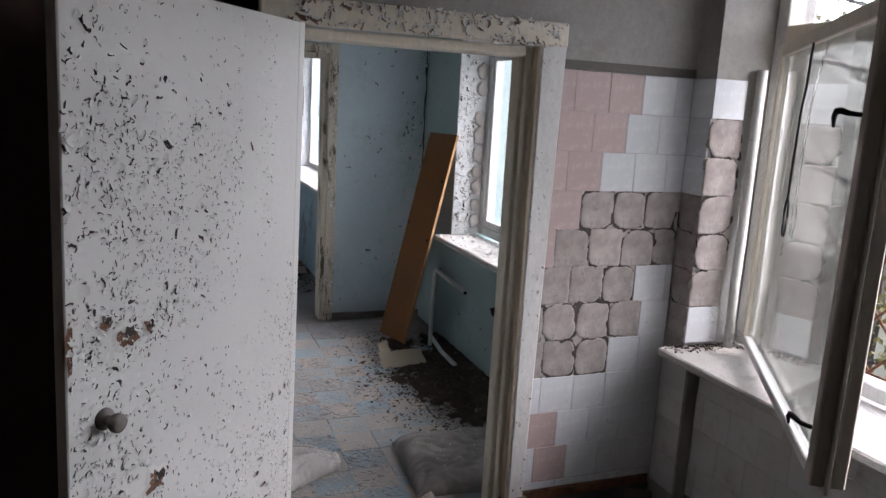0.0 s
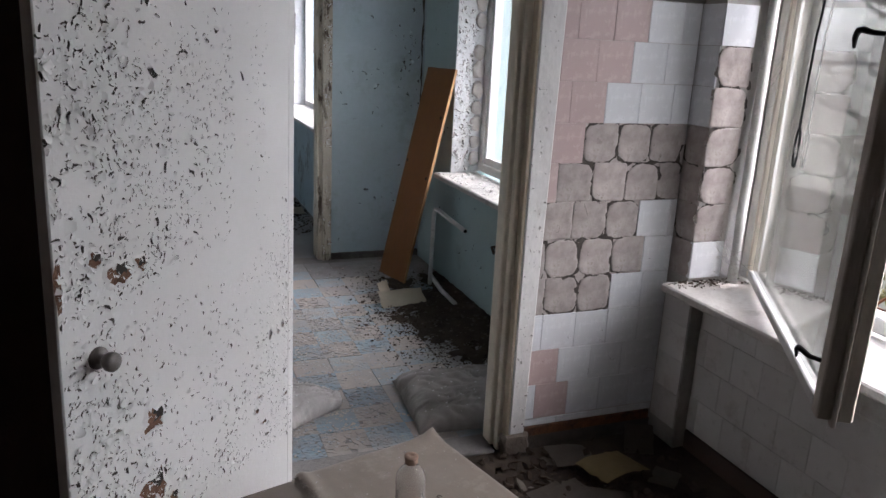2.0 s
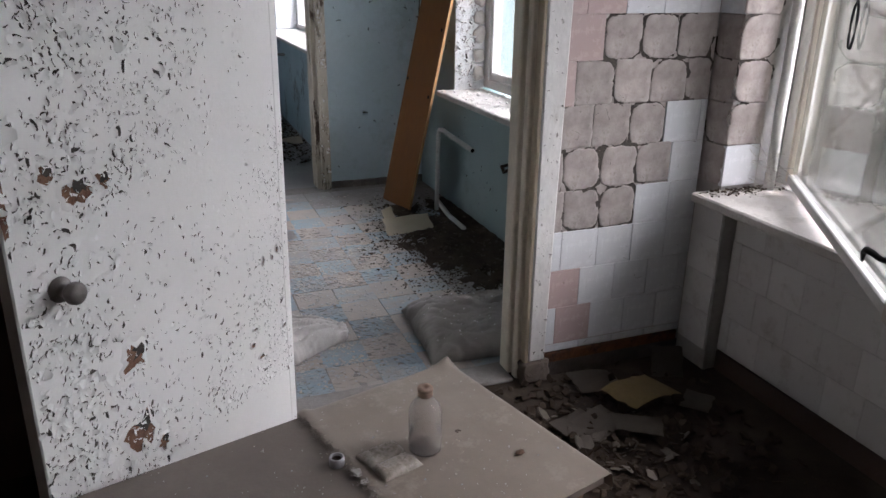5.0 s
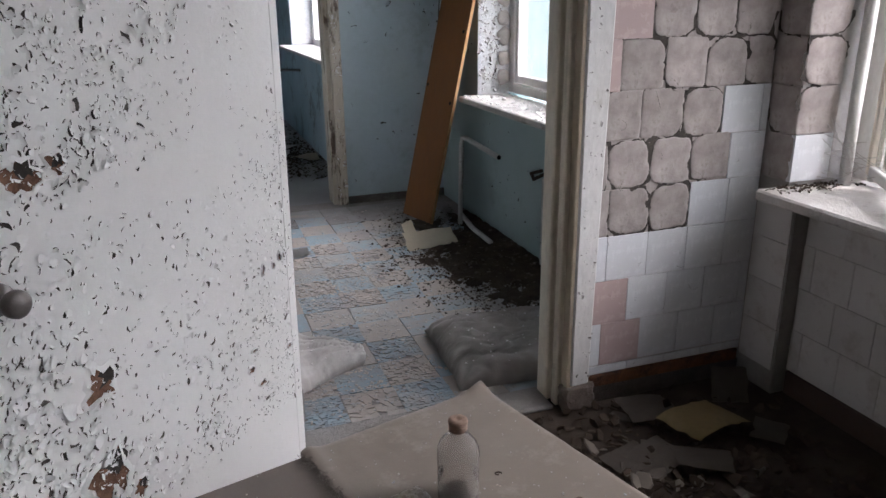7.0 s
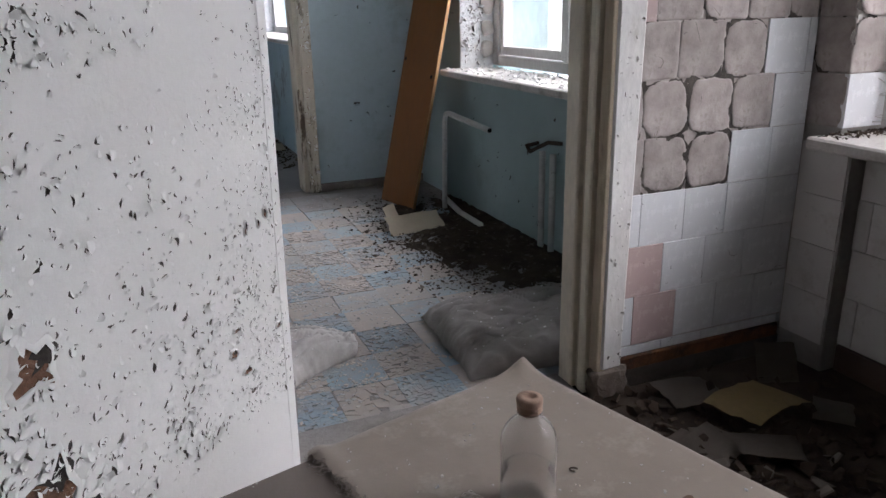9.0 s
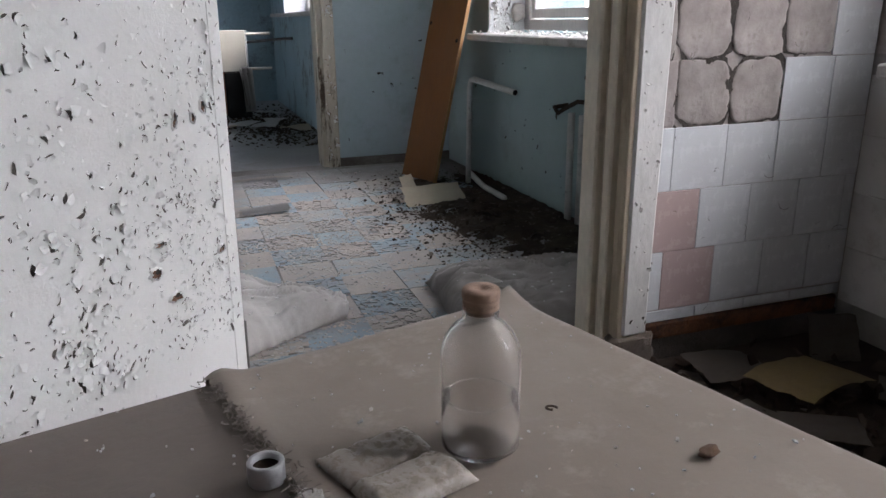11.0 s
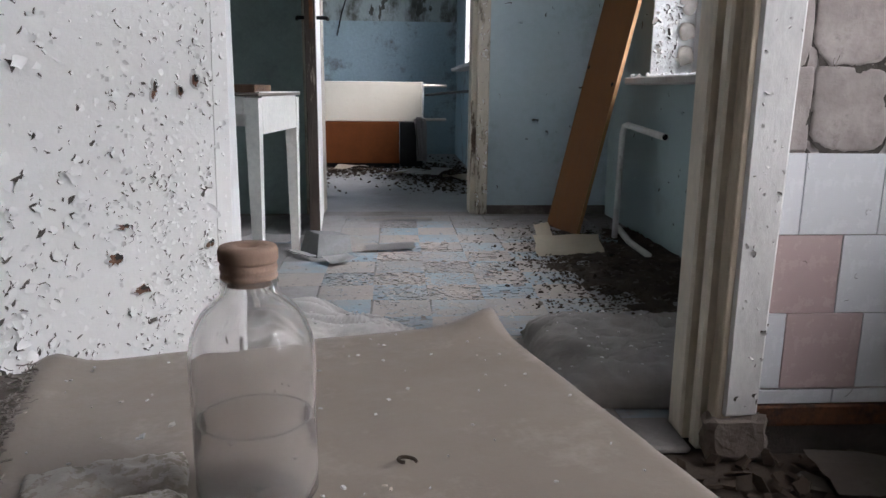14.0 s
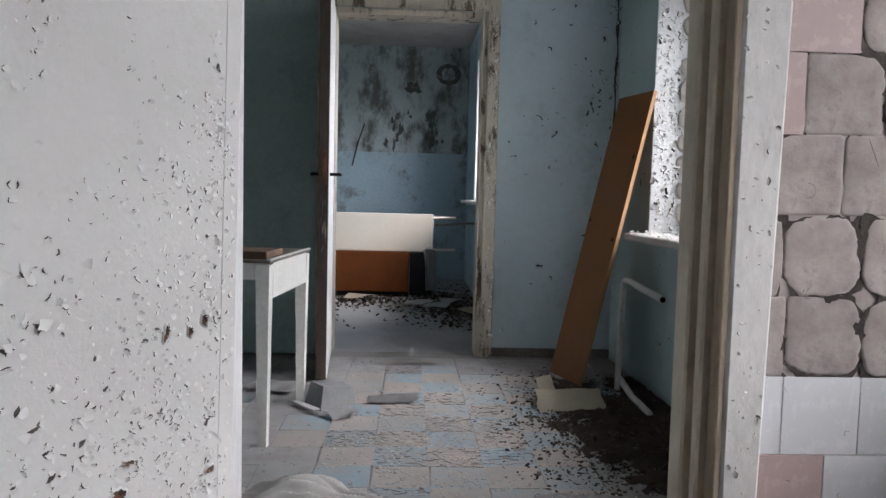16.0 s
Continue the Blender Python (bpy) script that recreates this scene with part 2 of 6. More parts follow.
LINT = surface("grey_brown_lint", ((0.20, 0.175, 0.15), (0.33, 0.295, 0.26)), 16, 120, (0.10, 0.085, 0.07), (0.5, 0.75), 20, 1.0, 0.4)
STONE = surface("bare_stone_plaster", ((0.40, 0.36, 0.32), (0.55, 0.51, 0.47)), 6, 60, (0.25, 0.21, 0.18), (0.55, 0.8), 9, 0.95, 0.6)
GROUND = surface("damp_ground", ((0.05, 0.05, 0.03), (0.10, 0.09, 0.05)), 0.6, 14, (0.12, 0.10, 0.04), (0.5, 0.8), 1.2, 0.95, 0.5)
BARK = surface("tree_bark", ((0.05, 0.04, 0.03), (0.10, 0.08, 0.065)), 8, 60, (0.03, 0.025, 0.02), (0.5, 0.8), 10, 0.95, 0.7, stretch=(1, 1, 0.3))
DUSTY_WOOD = surface("dusty_dark_skirting", ((0.11, 0.092, 0.078), (0.19, 0.165, 0.145)), 8, 80, (0.28, 0.25, 0.225), (0.5, 0.7), 7, 0.9, 0.4)
FOOT = surface("dirty_brown_plaster", ((0.12, 0.092, 0.072), (0.22, 0.18, 0.148)), 8, 70, (0.06, 0.043, 0.032), (0.5, 0.75), 7, 0.95, 0.5)
MOULD = surface("black_mould", ((0.05, 0.05, 0.042), (0.11, 0.11, 0.095)), 9, 70, (0.24, 0.26, 0.25), (0.54, 0.72), 12, 0.95, 0.3)
DARK_EDGE = surface("dark_bare_door_edge", ((0.03, 0.021, 0.016), (0.075, 0.052, 0.038)), 8, 90, (0.36, 0.31, 0.26), (0.60, 0.66), 9, 0.85, 0.5, stretch=(1, 1, 0.15))
CREAM_CARD = surface("cream_card", ((0.60, 0.53, 0.41), (0.70, 0.64, 0.51)), 4, 60, (0.45, 0.38, 0.28), (0.62, 0.9), 5, 0.9, 0.1, even=0.92)
DOOR_PAINT = surface("blistered_white_paint", ((0.79, 0.775, 0.745), (0.86, 0.845, 0.815)), 2.0, 55, (0.66, 0.62, 0.57), (0.60, 0.95), 9.0, 0.5, 0.16, even=0.97)
# bare primer in the splits, darkened for the shade inside the hollows
DOOR_SPLIT = surface("shaded_primer_in_splits", ((0.08, 0.068, 0.058), (0.20, 0.175, 0.15)), 30, 160, (0.05, 0.035, 0.027), (0.5, 0.75), 20, 0.9, 0.4)
LEAF = surface("yellow_autumn_leaf", ((0.10, 0.10, 0.03), (0.22, 0.17, 0.04)), 5, 40, (0.07, 0.06, 0.02), (0.55, 0.85), 3, 0.7, 0.1)

for dull in (BOARD, ORANGE_PANEL, BLACK, RUBBLE, FLOOR_DARK):
    dull.node_tree.nodes["Principled BSDF"].inputs["Specular IOR Level"].default_value = 0.15


def pane_material(name, dust, tint=(0.95, 0.97, 0.97), rough=0.02, ior=1.45, grime=(0.62, 0.62, 0.60)):
    m, nt, b = material(name, rough)
    b.inputs["Transmission Weight"].default_value = 1.0
    b.inputs["IOR"].default_value = ior
    b.inputs["Base Color"].default_value = (*tint, 1)
    film = nt.nodes.new("ShaderNodeBsdfDiffuse")
    film.inputs["Color"].default_value = (*grime, 1)
    n = noise_node(nt, 6, 8, 0.7)
    r = ramp(nt, n.outputs["Fac"], [(0.3, (dust * 0.5,)), (0.75, (dust * 1.6,))])
    sh = nt.nodes.new("ShaderNodeMixShader")
    nt.links.new(r.outputs[0], sh.inputs[0])
    nt.links.new(b.outputs[0], sh.inputs[1])
    nt.links.new(film.outputs[0], sh.inputs[2])
    nt.links.new(sh.outputs[0], nt.nodes["Material Output"].inputs["Surface"])
    return m


GLASS = pane_material("dusty_window_glass", 0.20)
SASH_GLASS = pane_material("grimy_casement_glass", 0.10, (0.52, 0.52, 0.50))
BOTTLE_GLASS = pane_material("dusty_bottle_glass", 0.085, (0.99, 0.985, 0.98), 0.03, 1.3, (0.66, 0.60, 0.55))
WATER = pane_material("clear_liquid", 0.01, (0.985, 0.98, 0.975), 0.0, 1.07)

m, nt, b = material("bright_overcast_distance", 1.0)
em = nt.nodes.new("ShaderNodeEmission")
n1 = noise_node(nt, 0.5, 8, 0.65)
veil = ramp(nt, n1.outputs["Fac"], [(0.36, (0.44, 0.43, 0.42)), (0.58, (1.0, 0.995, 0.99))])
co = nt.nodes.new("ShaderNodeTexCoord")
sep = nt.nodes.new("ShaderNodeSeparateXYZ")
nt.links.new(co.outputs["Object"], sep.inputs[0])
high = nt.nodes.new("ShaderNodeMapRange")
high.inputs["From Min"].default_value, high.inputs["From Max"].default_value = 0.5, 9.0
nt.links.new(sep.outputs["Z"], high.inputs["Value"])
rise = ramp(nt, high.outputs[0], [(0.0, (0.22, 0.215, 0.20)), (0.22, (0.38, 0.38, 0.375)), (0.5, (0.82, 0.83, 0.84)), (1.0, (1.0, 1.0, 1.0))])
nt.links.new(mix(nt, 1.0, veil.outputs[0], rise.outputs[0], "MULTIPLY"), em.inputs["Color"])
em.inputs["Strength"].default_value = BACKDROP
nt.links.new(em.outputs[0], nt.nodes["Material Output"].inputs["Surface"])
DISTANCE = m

# ---- mesh helpers ----
def box(bm, x0, y0, z0, x1, y1, z1, bevel=0.0, segments=1, matrix=None):
    made = bmesh.ops.create_cube(bm, size=1.0)["verts"]
    for v in made:
        v.co = Vector(((x0 + x1) / 2 + v.co.x * (x1 - x0), (y0 + y1) / 2 + v.co.y * (y1 - y0), (z0 + z1) / 2 + v.co.z * (z1 - z0)))
    if bevel:
        edges = list({e for v in made for e in v.link_edges})
        out = bmesh.ops.bevel(bm, geom=edges, offset=bevel, segments=segments, affect="EDGES", profile=0.5)
        made = list({v for f in out["faces"] for v in f.verts} | {v for v in made if v.is_valid})
    if matrix:
        bmesh.ops.transform(bm, matrix=matrix, verts=made)
    return made


def boxes(*rows, bevel=0.0):
    bm = bmesh.new()
    for r in rows:
        box(bm, *r, bevel=bevel)
    return bm


def link(name, bm, mat, parent=None, smooth=False):
    me = bpy.data.meshes.new(name)
    bm.to_mesh(me)
    bm.free()
    if smooth:
        for p in me.polygons:
            p.use_smooth = True
    if mat:
        me.materials.append(mat)
    ob = new(name, me)
    if parent:
        ob.parent = parent
    return ob


def part(name, bm, mat, parent, label="", smooth=False, kind=""):
    return tagged(link(name, bm, mat, parent, smooth), label, kind=kind)


def thing(name, label, category, m=None, group=""):
    ob = tagged(new(name), label, category, group)
    ob.matrix_world = m or Matrix()
    return ob


def solid(name, bm, mat, label, category, group="", smooth=False, kind="", m=None):
    ob = tagged(link(name, bm, mat, None, smooth), label, category, group, kind)
    if m:
        ob.matrix_world = m
    return ob


def structure(name, bm, mat, label=""):
    return tagged(link(name, bm, mat), label, kind="structure")


def tube(bm, points, radius, sides=10, cap=True):
    rings = []
    pts = [Vector(p) for p in points]
    for i, p in enumerate(pts):
        d = (pts[min(i + 1, len(pts) - 1)] - pts[max(i - 1, 0)]).normalized()
        q = d.to_track_quat("Z", "Y")
        r = radius[i] if isinstance(radius, (list, tuple)) else radius
        rings.append([bm.verts.new(p + q @ Vector((r * math.cos(a), r * math.sin(a), 0))) for a in [k * math.tau / sides for k in range(sides)]])
    for a, c in zip(rings, rings[1:]):
        for k in range(sides):
            bm.faces.new((a[k], a[(k + 1) % sides], c[(k + 1) % sides], c[k]))
    if cap:
        bm.faces.new(rings[0][::-1])
        bm.faces.new(rings[-1])


def lathe(bm, profile, sides=40, close=False):
    rings = [[bm.verts.new((r * math.cos(k * math.tau / sides), r * math.sin(k * math.tau / sides), z)) for k in range(sides)] for r, z in profile]
    for a, c in zip(rings, rings[1:]):
        for k in range(sides):
            bm.faces.new((a[k], a[(k + 1) % sides], c[(k + 1) % sides], c[k]))
    if close:
        bm.faces.new(rings[0][::-1])
        bm.faces.new(rings[-1])


def curls(spots, rng, frame_of, size=(0.006, 0.018), lift=(0.3, 0.9), torn=lambda u, v: 1.0):
    """Curled paint lips and the dark bare gaps that they leave: two bmeshes. spots: (u, v) on a face; frame_of gives place, axes, normal."""
    fl, sc = bmesh.new(), bmesh.new()
    for u, v in spots:
        p, ax, ay, n = frame_of(u, v)
        s = size[0] + (size[1] - size[0]) * rng.random() ** 2.2
        if rng.random() < 0.04:
            s *= 1.7
        a = rng.choice((-1.9, -1.3, -0.4, 1.5, 2.6)) + rng.gauss(0, 0.45)
        d1 = ax * math.cos(a) + ay * math.sin(a)
        d2 = -ax * math.sin(a) + ay * math.cos(a)
        w, gap = s * rng.uniform(0.45, 1.0), s * rng.uniform(0.22, 0.55)
        k = 9
        ring = []
        for i in range(k):
            g = i * math.tau / k
            f = rng.uniform(0.55, 1.25)
            ring.append(sc.verts.new(p + d2 * (gap * math.sin(g) * f) + d1 * (w * math.cos(g) * f) + n * 0.0004))
        if rng.random() < torn(u, v):
            sc.faces.new(ring)
        else:
            for q in ring:
                sc.verts.remove(q)
        lip = gap * rng.uniform(0.8, 2.0)
        top = lip * rng.uniform(*lift)
        rows = []
        for t, narrow in ((0.0, 0.95), (0.5, 0.8), (1.0, rng.uniform(0.3, 0.65))):
            c = p + d2 * (-gap * 1.15 + lip * t) + n * (0.0006 + top * t * t)
            rows.append((fl.verts.new(c - d1 * w * narrow * rng.uniform(0.7, 1.1)), fl.verts.new(c + d1 * w * narrow * rng.uniform(0.7, 1.1))))
        for q, r in zip(rows, rows[1:]):
            fl.faces.new((q[0], q[1], r[1], r[0]))
    return fl, sc


def lips(spots, rng, frame_of, size, scar):
    """Fine upright splits in peeling paint: a leaf-shaped lip lifted off a thin dark gap."""
    fl, sc = bmesh.new(), bmesh.new()
    for u, v, grow in spots:
        p, ax, ay, n = frame_of(u, v)
        s = (size[0] + (size[1] - size[0]) * rng.random() ** 2.0) * grow
        a = rng.gauss(1.45, 0.6) if rng.random() < 0.6 else rng.uniform(-0.6, 3.4)
        d1 = ax * math.cos(a) + ay * math.sin(a)
        d2 = -ax * math.sin(a) + ay * math.cos(a)
        wide = s * rng.uniform(0.8, 1.9)
        top = wide * rng.uniform(0.16, 0.42)
        bend = rng.uniform(-0.4, 0.4) * wide
        k = 4
        inner, mid, outer = [], [], []
        for i in range(k + 1):
            t = i / k * 2 - 1
            f = max(0.0, 1 - t * t) * rng.uniform(0.6, 1.3)
            c = p + d1 * (s * t * 0.9) + d2 * (bend * (1 - t * t) - wide * 0.6) + n * 0.0005
            inner.append(fl.verts.new(c - d2 * (wide * 0.35 * f) - n * 0.0004))
            mid.append(fl.verts.new(c + d2 * (wide * 0.4 * f) + n * (top * 0.25 * f)))
            outer.append(fl.verts.new(c + d2 * (wide * 0.75 * f) + n * (top * f)))
        for q, r in ((inner, mid), (mid, outer)):
            for i in range(k):
                if i == 0:
                    fl.faces.new((q[0], q[1], r[1], r[0]))
                else:
                    fl.faces.new((q[i], q[i + 1], r[i + 1], r[i]))
        if rng.random() < (scar if u < 0.3 else scar + 0.2):
            # dark sliver: the split, with the lip's hollow shade in its colour
            low, high = [], []
            for i in range(k + 1):
                t = i / k * 2 - 1
                f = max(0.05, 1 - t * t)
                c = p + d1 * (s * t * 0.85) + d2 * (bend * (1 - t * t)) + n * 0.0004
                low.append(sc.verts.new(c + d2 * (-wide * 0.15 * f)))
                high.append(sc.verts.new(c + d2 * (wide * rng.uniform(0.12, 0.34) * f)))
            for i in range(k):
                sc.faces.new((low[i], low[i + 1], high[i + 1], high[i]))
    return fl, sc


def tear(c, g):
    """Uneven outline of a torn patch round c, towards the angle g."""
    a, b = math.cos(g), math.sin(g)
    return 1.0 + 0.75 * noise.noise((a * 1.9 + c.x * 31, b * 1.9 + c.z * 17, 0.5)) + 0.45 * noise.noise((a * 5 + c.x * 9, b * 5 + c.z * 5, 2.5))


def patch(bm, c, ax, ay, n, rx, ry, rng, k=14, depth=0.0006):
    ring = []
    for i in range(k):
        g = i * math.tau / k
        f = tear(c, g)
        ring.append(bm.verts.new(c + ax * (rx * f * math.cos(g)) + ay * (ry * f * math.sin(g)) + n * depth))
    bm.faces.new(ring)


def scatter(rng, count, area, size, flat=0.25, base=0.0, tilt=0.3, keep=None):
    """Small broken bits lying in a region: irregular thin slabs."""
    bm = bmesh.new()
    n = 0
    while n < count:
        x, y = rng.uniform(area[0], area[2]), rng.uniform(area[1], area[3])
        if keep and rng.random() > keep(x, y):
            continue
        n += 1
        s = rng.uniform(*size)
        h = max(0.0012, s * flat * rng.uniform(0.3, 1.0))
        k = rng.randint(4, 6)
        e = Euler((rng.gauss(0, tilt), rng.gauss(0, tilt), rng.uniform(0, 6.3))).to_matrix()
        low, top = [], []
        stretch = rng.uniform(0.5, 1.0)
        for i in range(k):
            g = i * math.tau / k + rng.uniform(-0.3, 0.3)
            o = Vector((s * math.cos(g) * rng.uniform(0.6, 1.1), s * stretch * math.sin(g) * rng.uniform(0.6, 1.1), 0))
            low.append(Vector((x, y, base + h * 0.5)) + e @ o)
            top.append(Vector((x, y, base + h * 0.5)) + e @ (o * 0.85 + Vector((0, 0, h))))
        z = min(v.z for v in low)
        up = Vector((0, 0, base - z + 0.0005))
        lo = [bm.verts.new(v + up) for v in low]
        to = [bm.verts.new(v + up) for v in top]
        bm.faces.new(to)
        for i in range(k):
            bm.faces.new((lo[i], lo[(i + 1) % k], to[(i + 1) % k], to[i]))
    return bm


def sheet(w, d, rng, curl=0.02, nx=8, ny=6, thick=0.0015, ragged=0.1, corner=0.0):
    """A loose sheet of paper or card, bent, with a ragged outline."""
    bm = bmesh.new()
    sx, sy = rng.uniform(0, 50), rng.uniform(0, 50)
    grid = []
    for j in range(ny + 1):
        row = []
        for i in range(nx + 1):
            x, y = (i / nx - 0.5) * w, (j / ny - 0.5) * d
            if i in (0, nx) or j in (0, ny):
                x += rng.uniform(-1, 1) * ragged * w * 0.25
                y += rng.uniform(-1, 1) * ragged * d * 0.25
            z = curl * (noise.noise((x * 4 + sx, y * 4 + sy, 0)) + 0.6) + corner * max(0.0, (i / nx + j / ny) - 1.3) ** 2
            row.append(bm.verts.new((x, y, max(z, 0.0) + thick)))
        grid.append(row)
    for a, c in zip(grid, grid[1:]):
        for i in range(nx):
            bm.faces.new((a[i], a[i + 1], c[i + 1], c[i]))
    low = bmesh.ops.solidify(bm, geom=bm.faces[:], thickness=-thick)
    return bm

# ---- setting: three rooms in a row, windows on the +x side ----
H = 2.78
structure("floor_1", boxes((-1.3, -2.2, -0.2, 2.95, 2.6, 0.0)), FLOOR_DARK, "dark dirty floor of the tiled room")
structure("floor_2", boxes((-1.3, 2.6, -0.2, 2.95, 5.70, 0.0)), FLOOR_DUST, "dusty floor of the blue room")
structure("floor_3", boxes((-1.6, 5.70, -0.2, 2.3, 10.3, 0.0)), FAR_FLOOR, "dusty littered floor of the far room")
structure("ceiling_1", boxes((-1.3, -2.2, H, 2.95, 2.54, H + 0.15)), PLASTER, "grey plaster ceiling")
structure("ceiling_2", boxes((-1.3, 2.54, H, 2.95, 5.70, H + 0.15)), PLASTER, "grey plaster ceiling")
structure("ceiling_3", boxes((-1.6, 5.70, H, 2.3, 10.3, H + 0.15)), PLASTER, "grey plaster ceiling")

DOOR_L, DOOR_R, DOOR_T = 0.70, 1.70, 2.035
wall_tiled = structure("wall_north", boxes((DOOR_R + 0.02, 2.506, 0, 2.47, 2.59, 1.955), (DOOR_R + 0.02, 2.492, 1.955, 2.47, 2.59, H), (DOOR_R + 0.02, 2.49, 0, 2.47, 2.506, 0.112), (0.2, 2.492, DOOR_T + 0.02, DOOR_R + 0.02, 2.59, H)), PLASTER,
                       "grey plaster partition with pink and white tiles, many missing")
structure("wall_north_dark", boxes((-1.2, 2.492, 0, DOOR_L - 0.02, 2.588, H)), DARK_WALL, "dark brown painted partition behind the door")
structure("wall_blue_south", boxes((-1.2, 2.594, 0, DOOR_L - 0.02, 2.612, H), (DOOR_R + 0.02, 2.594, 0, 2.34, 2.612, H), (DOOR_L - 0.02, 2.594, DOOR_T + 0.02, DOOR_R + 0.02, 2.612, H)),
          BLUE_WALL, "blue painted side of the partition")
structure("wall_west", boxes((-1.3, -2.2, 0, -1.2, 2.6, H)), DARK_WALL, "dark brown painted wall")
structure("wall_south", boxes((-1.3, -2.3, 0, 2.95, -2.2, H)), PLASTER, "grey plaster wall")
wall_window = structure("wall_east", boxes((2.468, 2.355, 0, 2.95, 2.62, H), (2.468, -2.2, 0, 2.95, 0.35, H), (2.468, 0.35, 2.52, 2.95, 2.355, H),
                        (2.534, 0.35, 0, 2.95, 2.355, 0.75), (2.468, 2.306, 0, 2.534, 2.355, 0.75)), PLASTER, "outer wall with a deep window opening, tiled below the sill")
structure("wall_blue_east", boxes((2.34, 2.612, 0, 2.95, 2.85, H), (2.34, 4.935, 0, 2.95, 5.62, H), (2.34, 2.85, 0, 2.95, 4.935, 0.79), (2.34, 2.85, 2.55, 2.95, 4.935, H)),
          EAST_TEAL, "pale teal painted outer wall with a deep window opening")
FAR_L, FAR_R, FAR_T = 0.555, 1.52, 2.13
structure("wall_blue_north", boxes((FAR_R, 5.62, 0, 2.95, 5.78, H), (FAR_L, 5.62, FAR_T, FAR_R, 5.78, H)), BLUE_WALL, "blue painted wall with a doorway, flaking at the corner")
# same wall left of the doorway, coloured darker for its shade
structure("wall_teal_north", boxes((-1.2, 5.622, 0, FAR_L, 5.78, H)), TEAL_SHADED, "teal wall left of the doorway, shade put into its darker colour")
structure("wall_teal_west", boxes((-1.3, 2.6, 0, -1.2, 5.7, H)), TEAL_SHADED, "teal west wall, shade put into its darker colour")
structure("wall_far_north", boxes((-1.6, 10.0, 0, 2.3, 10.15, 1.52)), MOULDY_WALL, "mouldy blue wall of the far room")
structure("wall_far_north_top", boxes((-1.6, 10.0, 1.52, 2.3, 10.15, H)), MOULDY_GREY, "mouldy grey limewashed upper wall")
structure("wall_far_east", boxes((1.74, 5.78, 0, 2.3, 6.3, H), (1.74, 8.9, 0, 2.3, 10.0, H), (1.74, 6.3, 0, 2.3, 8.9, 0.96), (1.74, 6.3, 2.45, 2.3, 8.9, H)), MOULDY_WALL, "mouldy blue outer wall with a window")
structure("wall_far_west", boxes((-1.7, 5.70, 0, -1.6, 10.0, H)), MOULDY_WALL, "mouldy blue wall")
structure("wall_far_south", boxes((-1.6, 5.785, 0, FAR_L, 5.80, H), (FAR_R, 5.785, 0, 1.74, 5.80, H)), MOULDY_WALL, "mouldy blue side of the partition")

# dark painted border over the tiles, and the dark skirting
structure("trim_border", boxes((1.79, 2.486, 1.957, 2.468, 2.494, 1.992)), surface("dark_border_paint", ((0.11, 0.10, 0.09), (0.16, 0.145, 0.13)), 5, 50, rough=0.8), "dark painted border line above the tiles")
structure("baseboard_rust", boxes((1.775, 2.478, 0.066, 2.45, 2.496, 0.112), bevel=0.004), RUST, "rusty iron strip under the tiles")
structure("baseboard_plaster", boxes((1.79, 2.484, 0.0, 2.46, 2.4895, 0.066)), MORTAR_DARK, "dark crumbling plaster below the tiles")
structure("baseboard_blue", boxes((FAR_R + 0.07, 5.605, 0.0, 2.34, 5.625, 0.055), bevel=0.004), DUSTY_WOOD, "worn dusty brown skirting board")
structure("baseboard_east", boxes((2.52, 0.35, 0.0, 2.536, 2.30, 0.09), bevel=0.003), DARK_WALL, "dark skirting under the tiles")

# ---- doorway to the blue room ----
doorframe = thing("door_frame", "cream painted wooden door frame, chipped and flaking", "door frame")
bm = boxes((1.70, 2.455, 0.10, 1.785, 2.491, 2.125), bevel=0.006)
for v in bm.verts:
    if v.co.x > 1.75:
        v.co.x += 0.019 * v.co.z - 0.014
part("architrave", bm, TRIM_WHITE, doorframe, "white flaking architrave")
bm = boxes((0.62, 2.453, 2.03, 1.813, 2.490, 2.125), bevel=0.007)
part("architrave", bm, TRIM, doorframe, "flaking cream head architrave")
part("architrave", boxes((0.62, 2.455, 0.0, 0.70, 2.491, 2.03), bevel=0.006), TRIM_WHITE, doorframe)
part("jamb", boxes((1.686, 2.462, 0.0, 1.72, 2.505, 2.03), bevel=0.003), GROOVE, doorframe, "worn tan rebate")
part("jamb", boxes((1.668, 2.509, 0.0, 1.72, 2.545, 2.03), bevel=0.006), TRIM, doorframe)
part("jamb", boxes((1.676, 2.546, 0.0, 1.72, 2.560, 2.03), bevel=0.002), GROOVE, doorframe, "tan groove")
part("jamb", boxes((1.655, 2.561, 0.0, 1.72, 2.635, 2.03), bevel=0.006), TRIM, doorframe)
part("jamb", boxes((0.66, 2.50, 0.0, 0.708, 2.605, 2.03), bevel=0.006), TRIM_WHITE, doorframe)
part("head", boxes((0.708, 2.50, 1.99, 1.655, 2.635, 2.028), bevel=0.006), TRIM, doorframe)
rng = random.Random(5)
fl, sc = curls([(rng.uniform(0.75, 1.78), rng.uniform(2.04, 2.115)) for _ in range(150)] + [(rng.uniform(0.66, 1.80), rng.choice((rng.gauss(2.118, 0.004), rng.gauss(2.036, 0.004)))) for _ in range(90)], rng,
               lambda u, v: (Vector((u, 2.4525, v)), Vector((1, 0, 0)), Vector((0, 0, 1)), Vector((0, -1, 0))), (0.008, 0.024))
part("paint_flakes", fl, FLAKE_WHITE, doorframe, kind="stuff")
part("bare_spots", sc, BARE_BROWN, doorframe, kind="stuff")
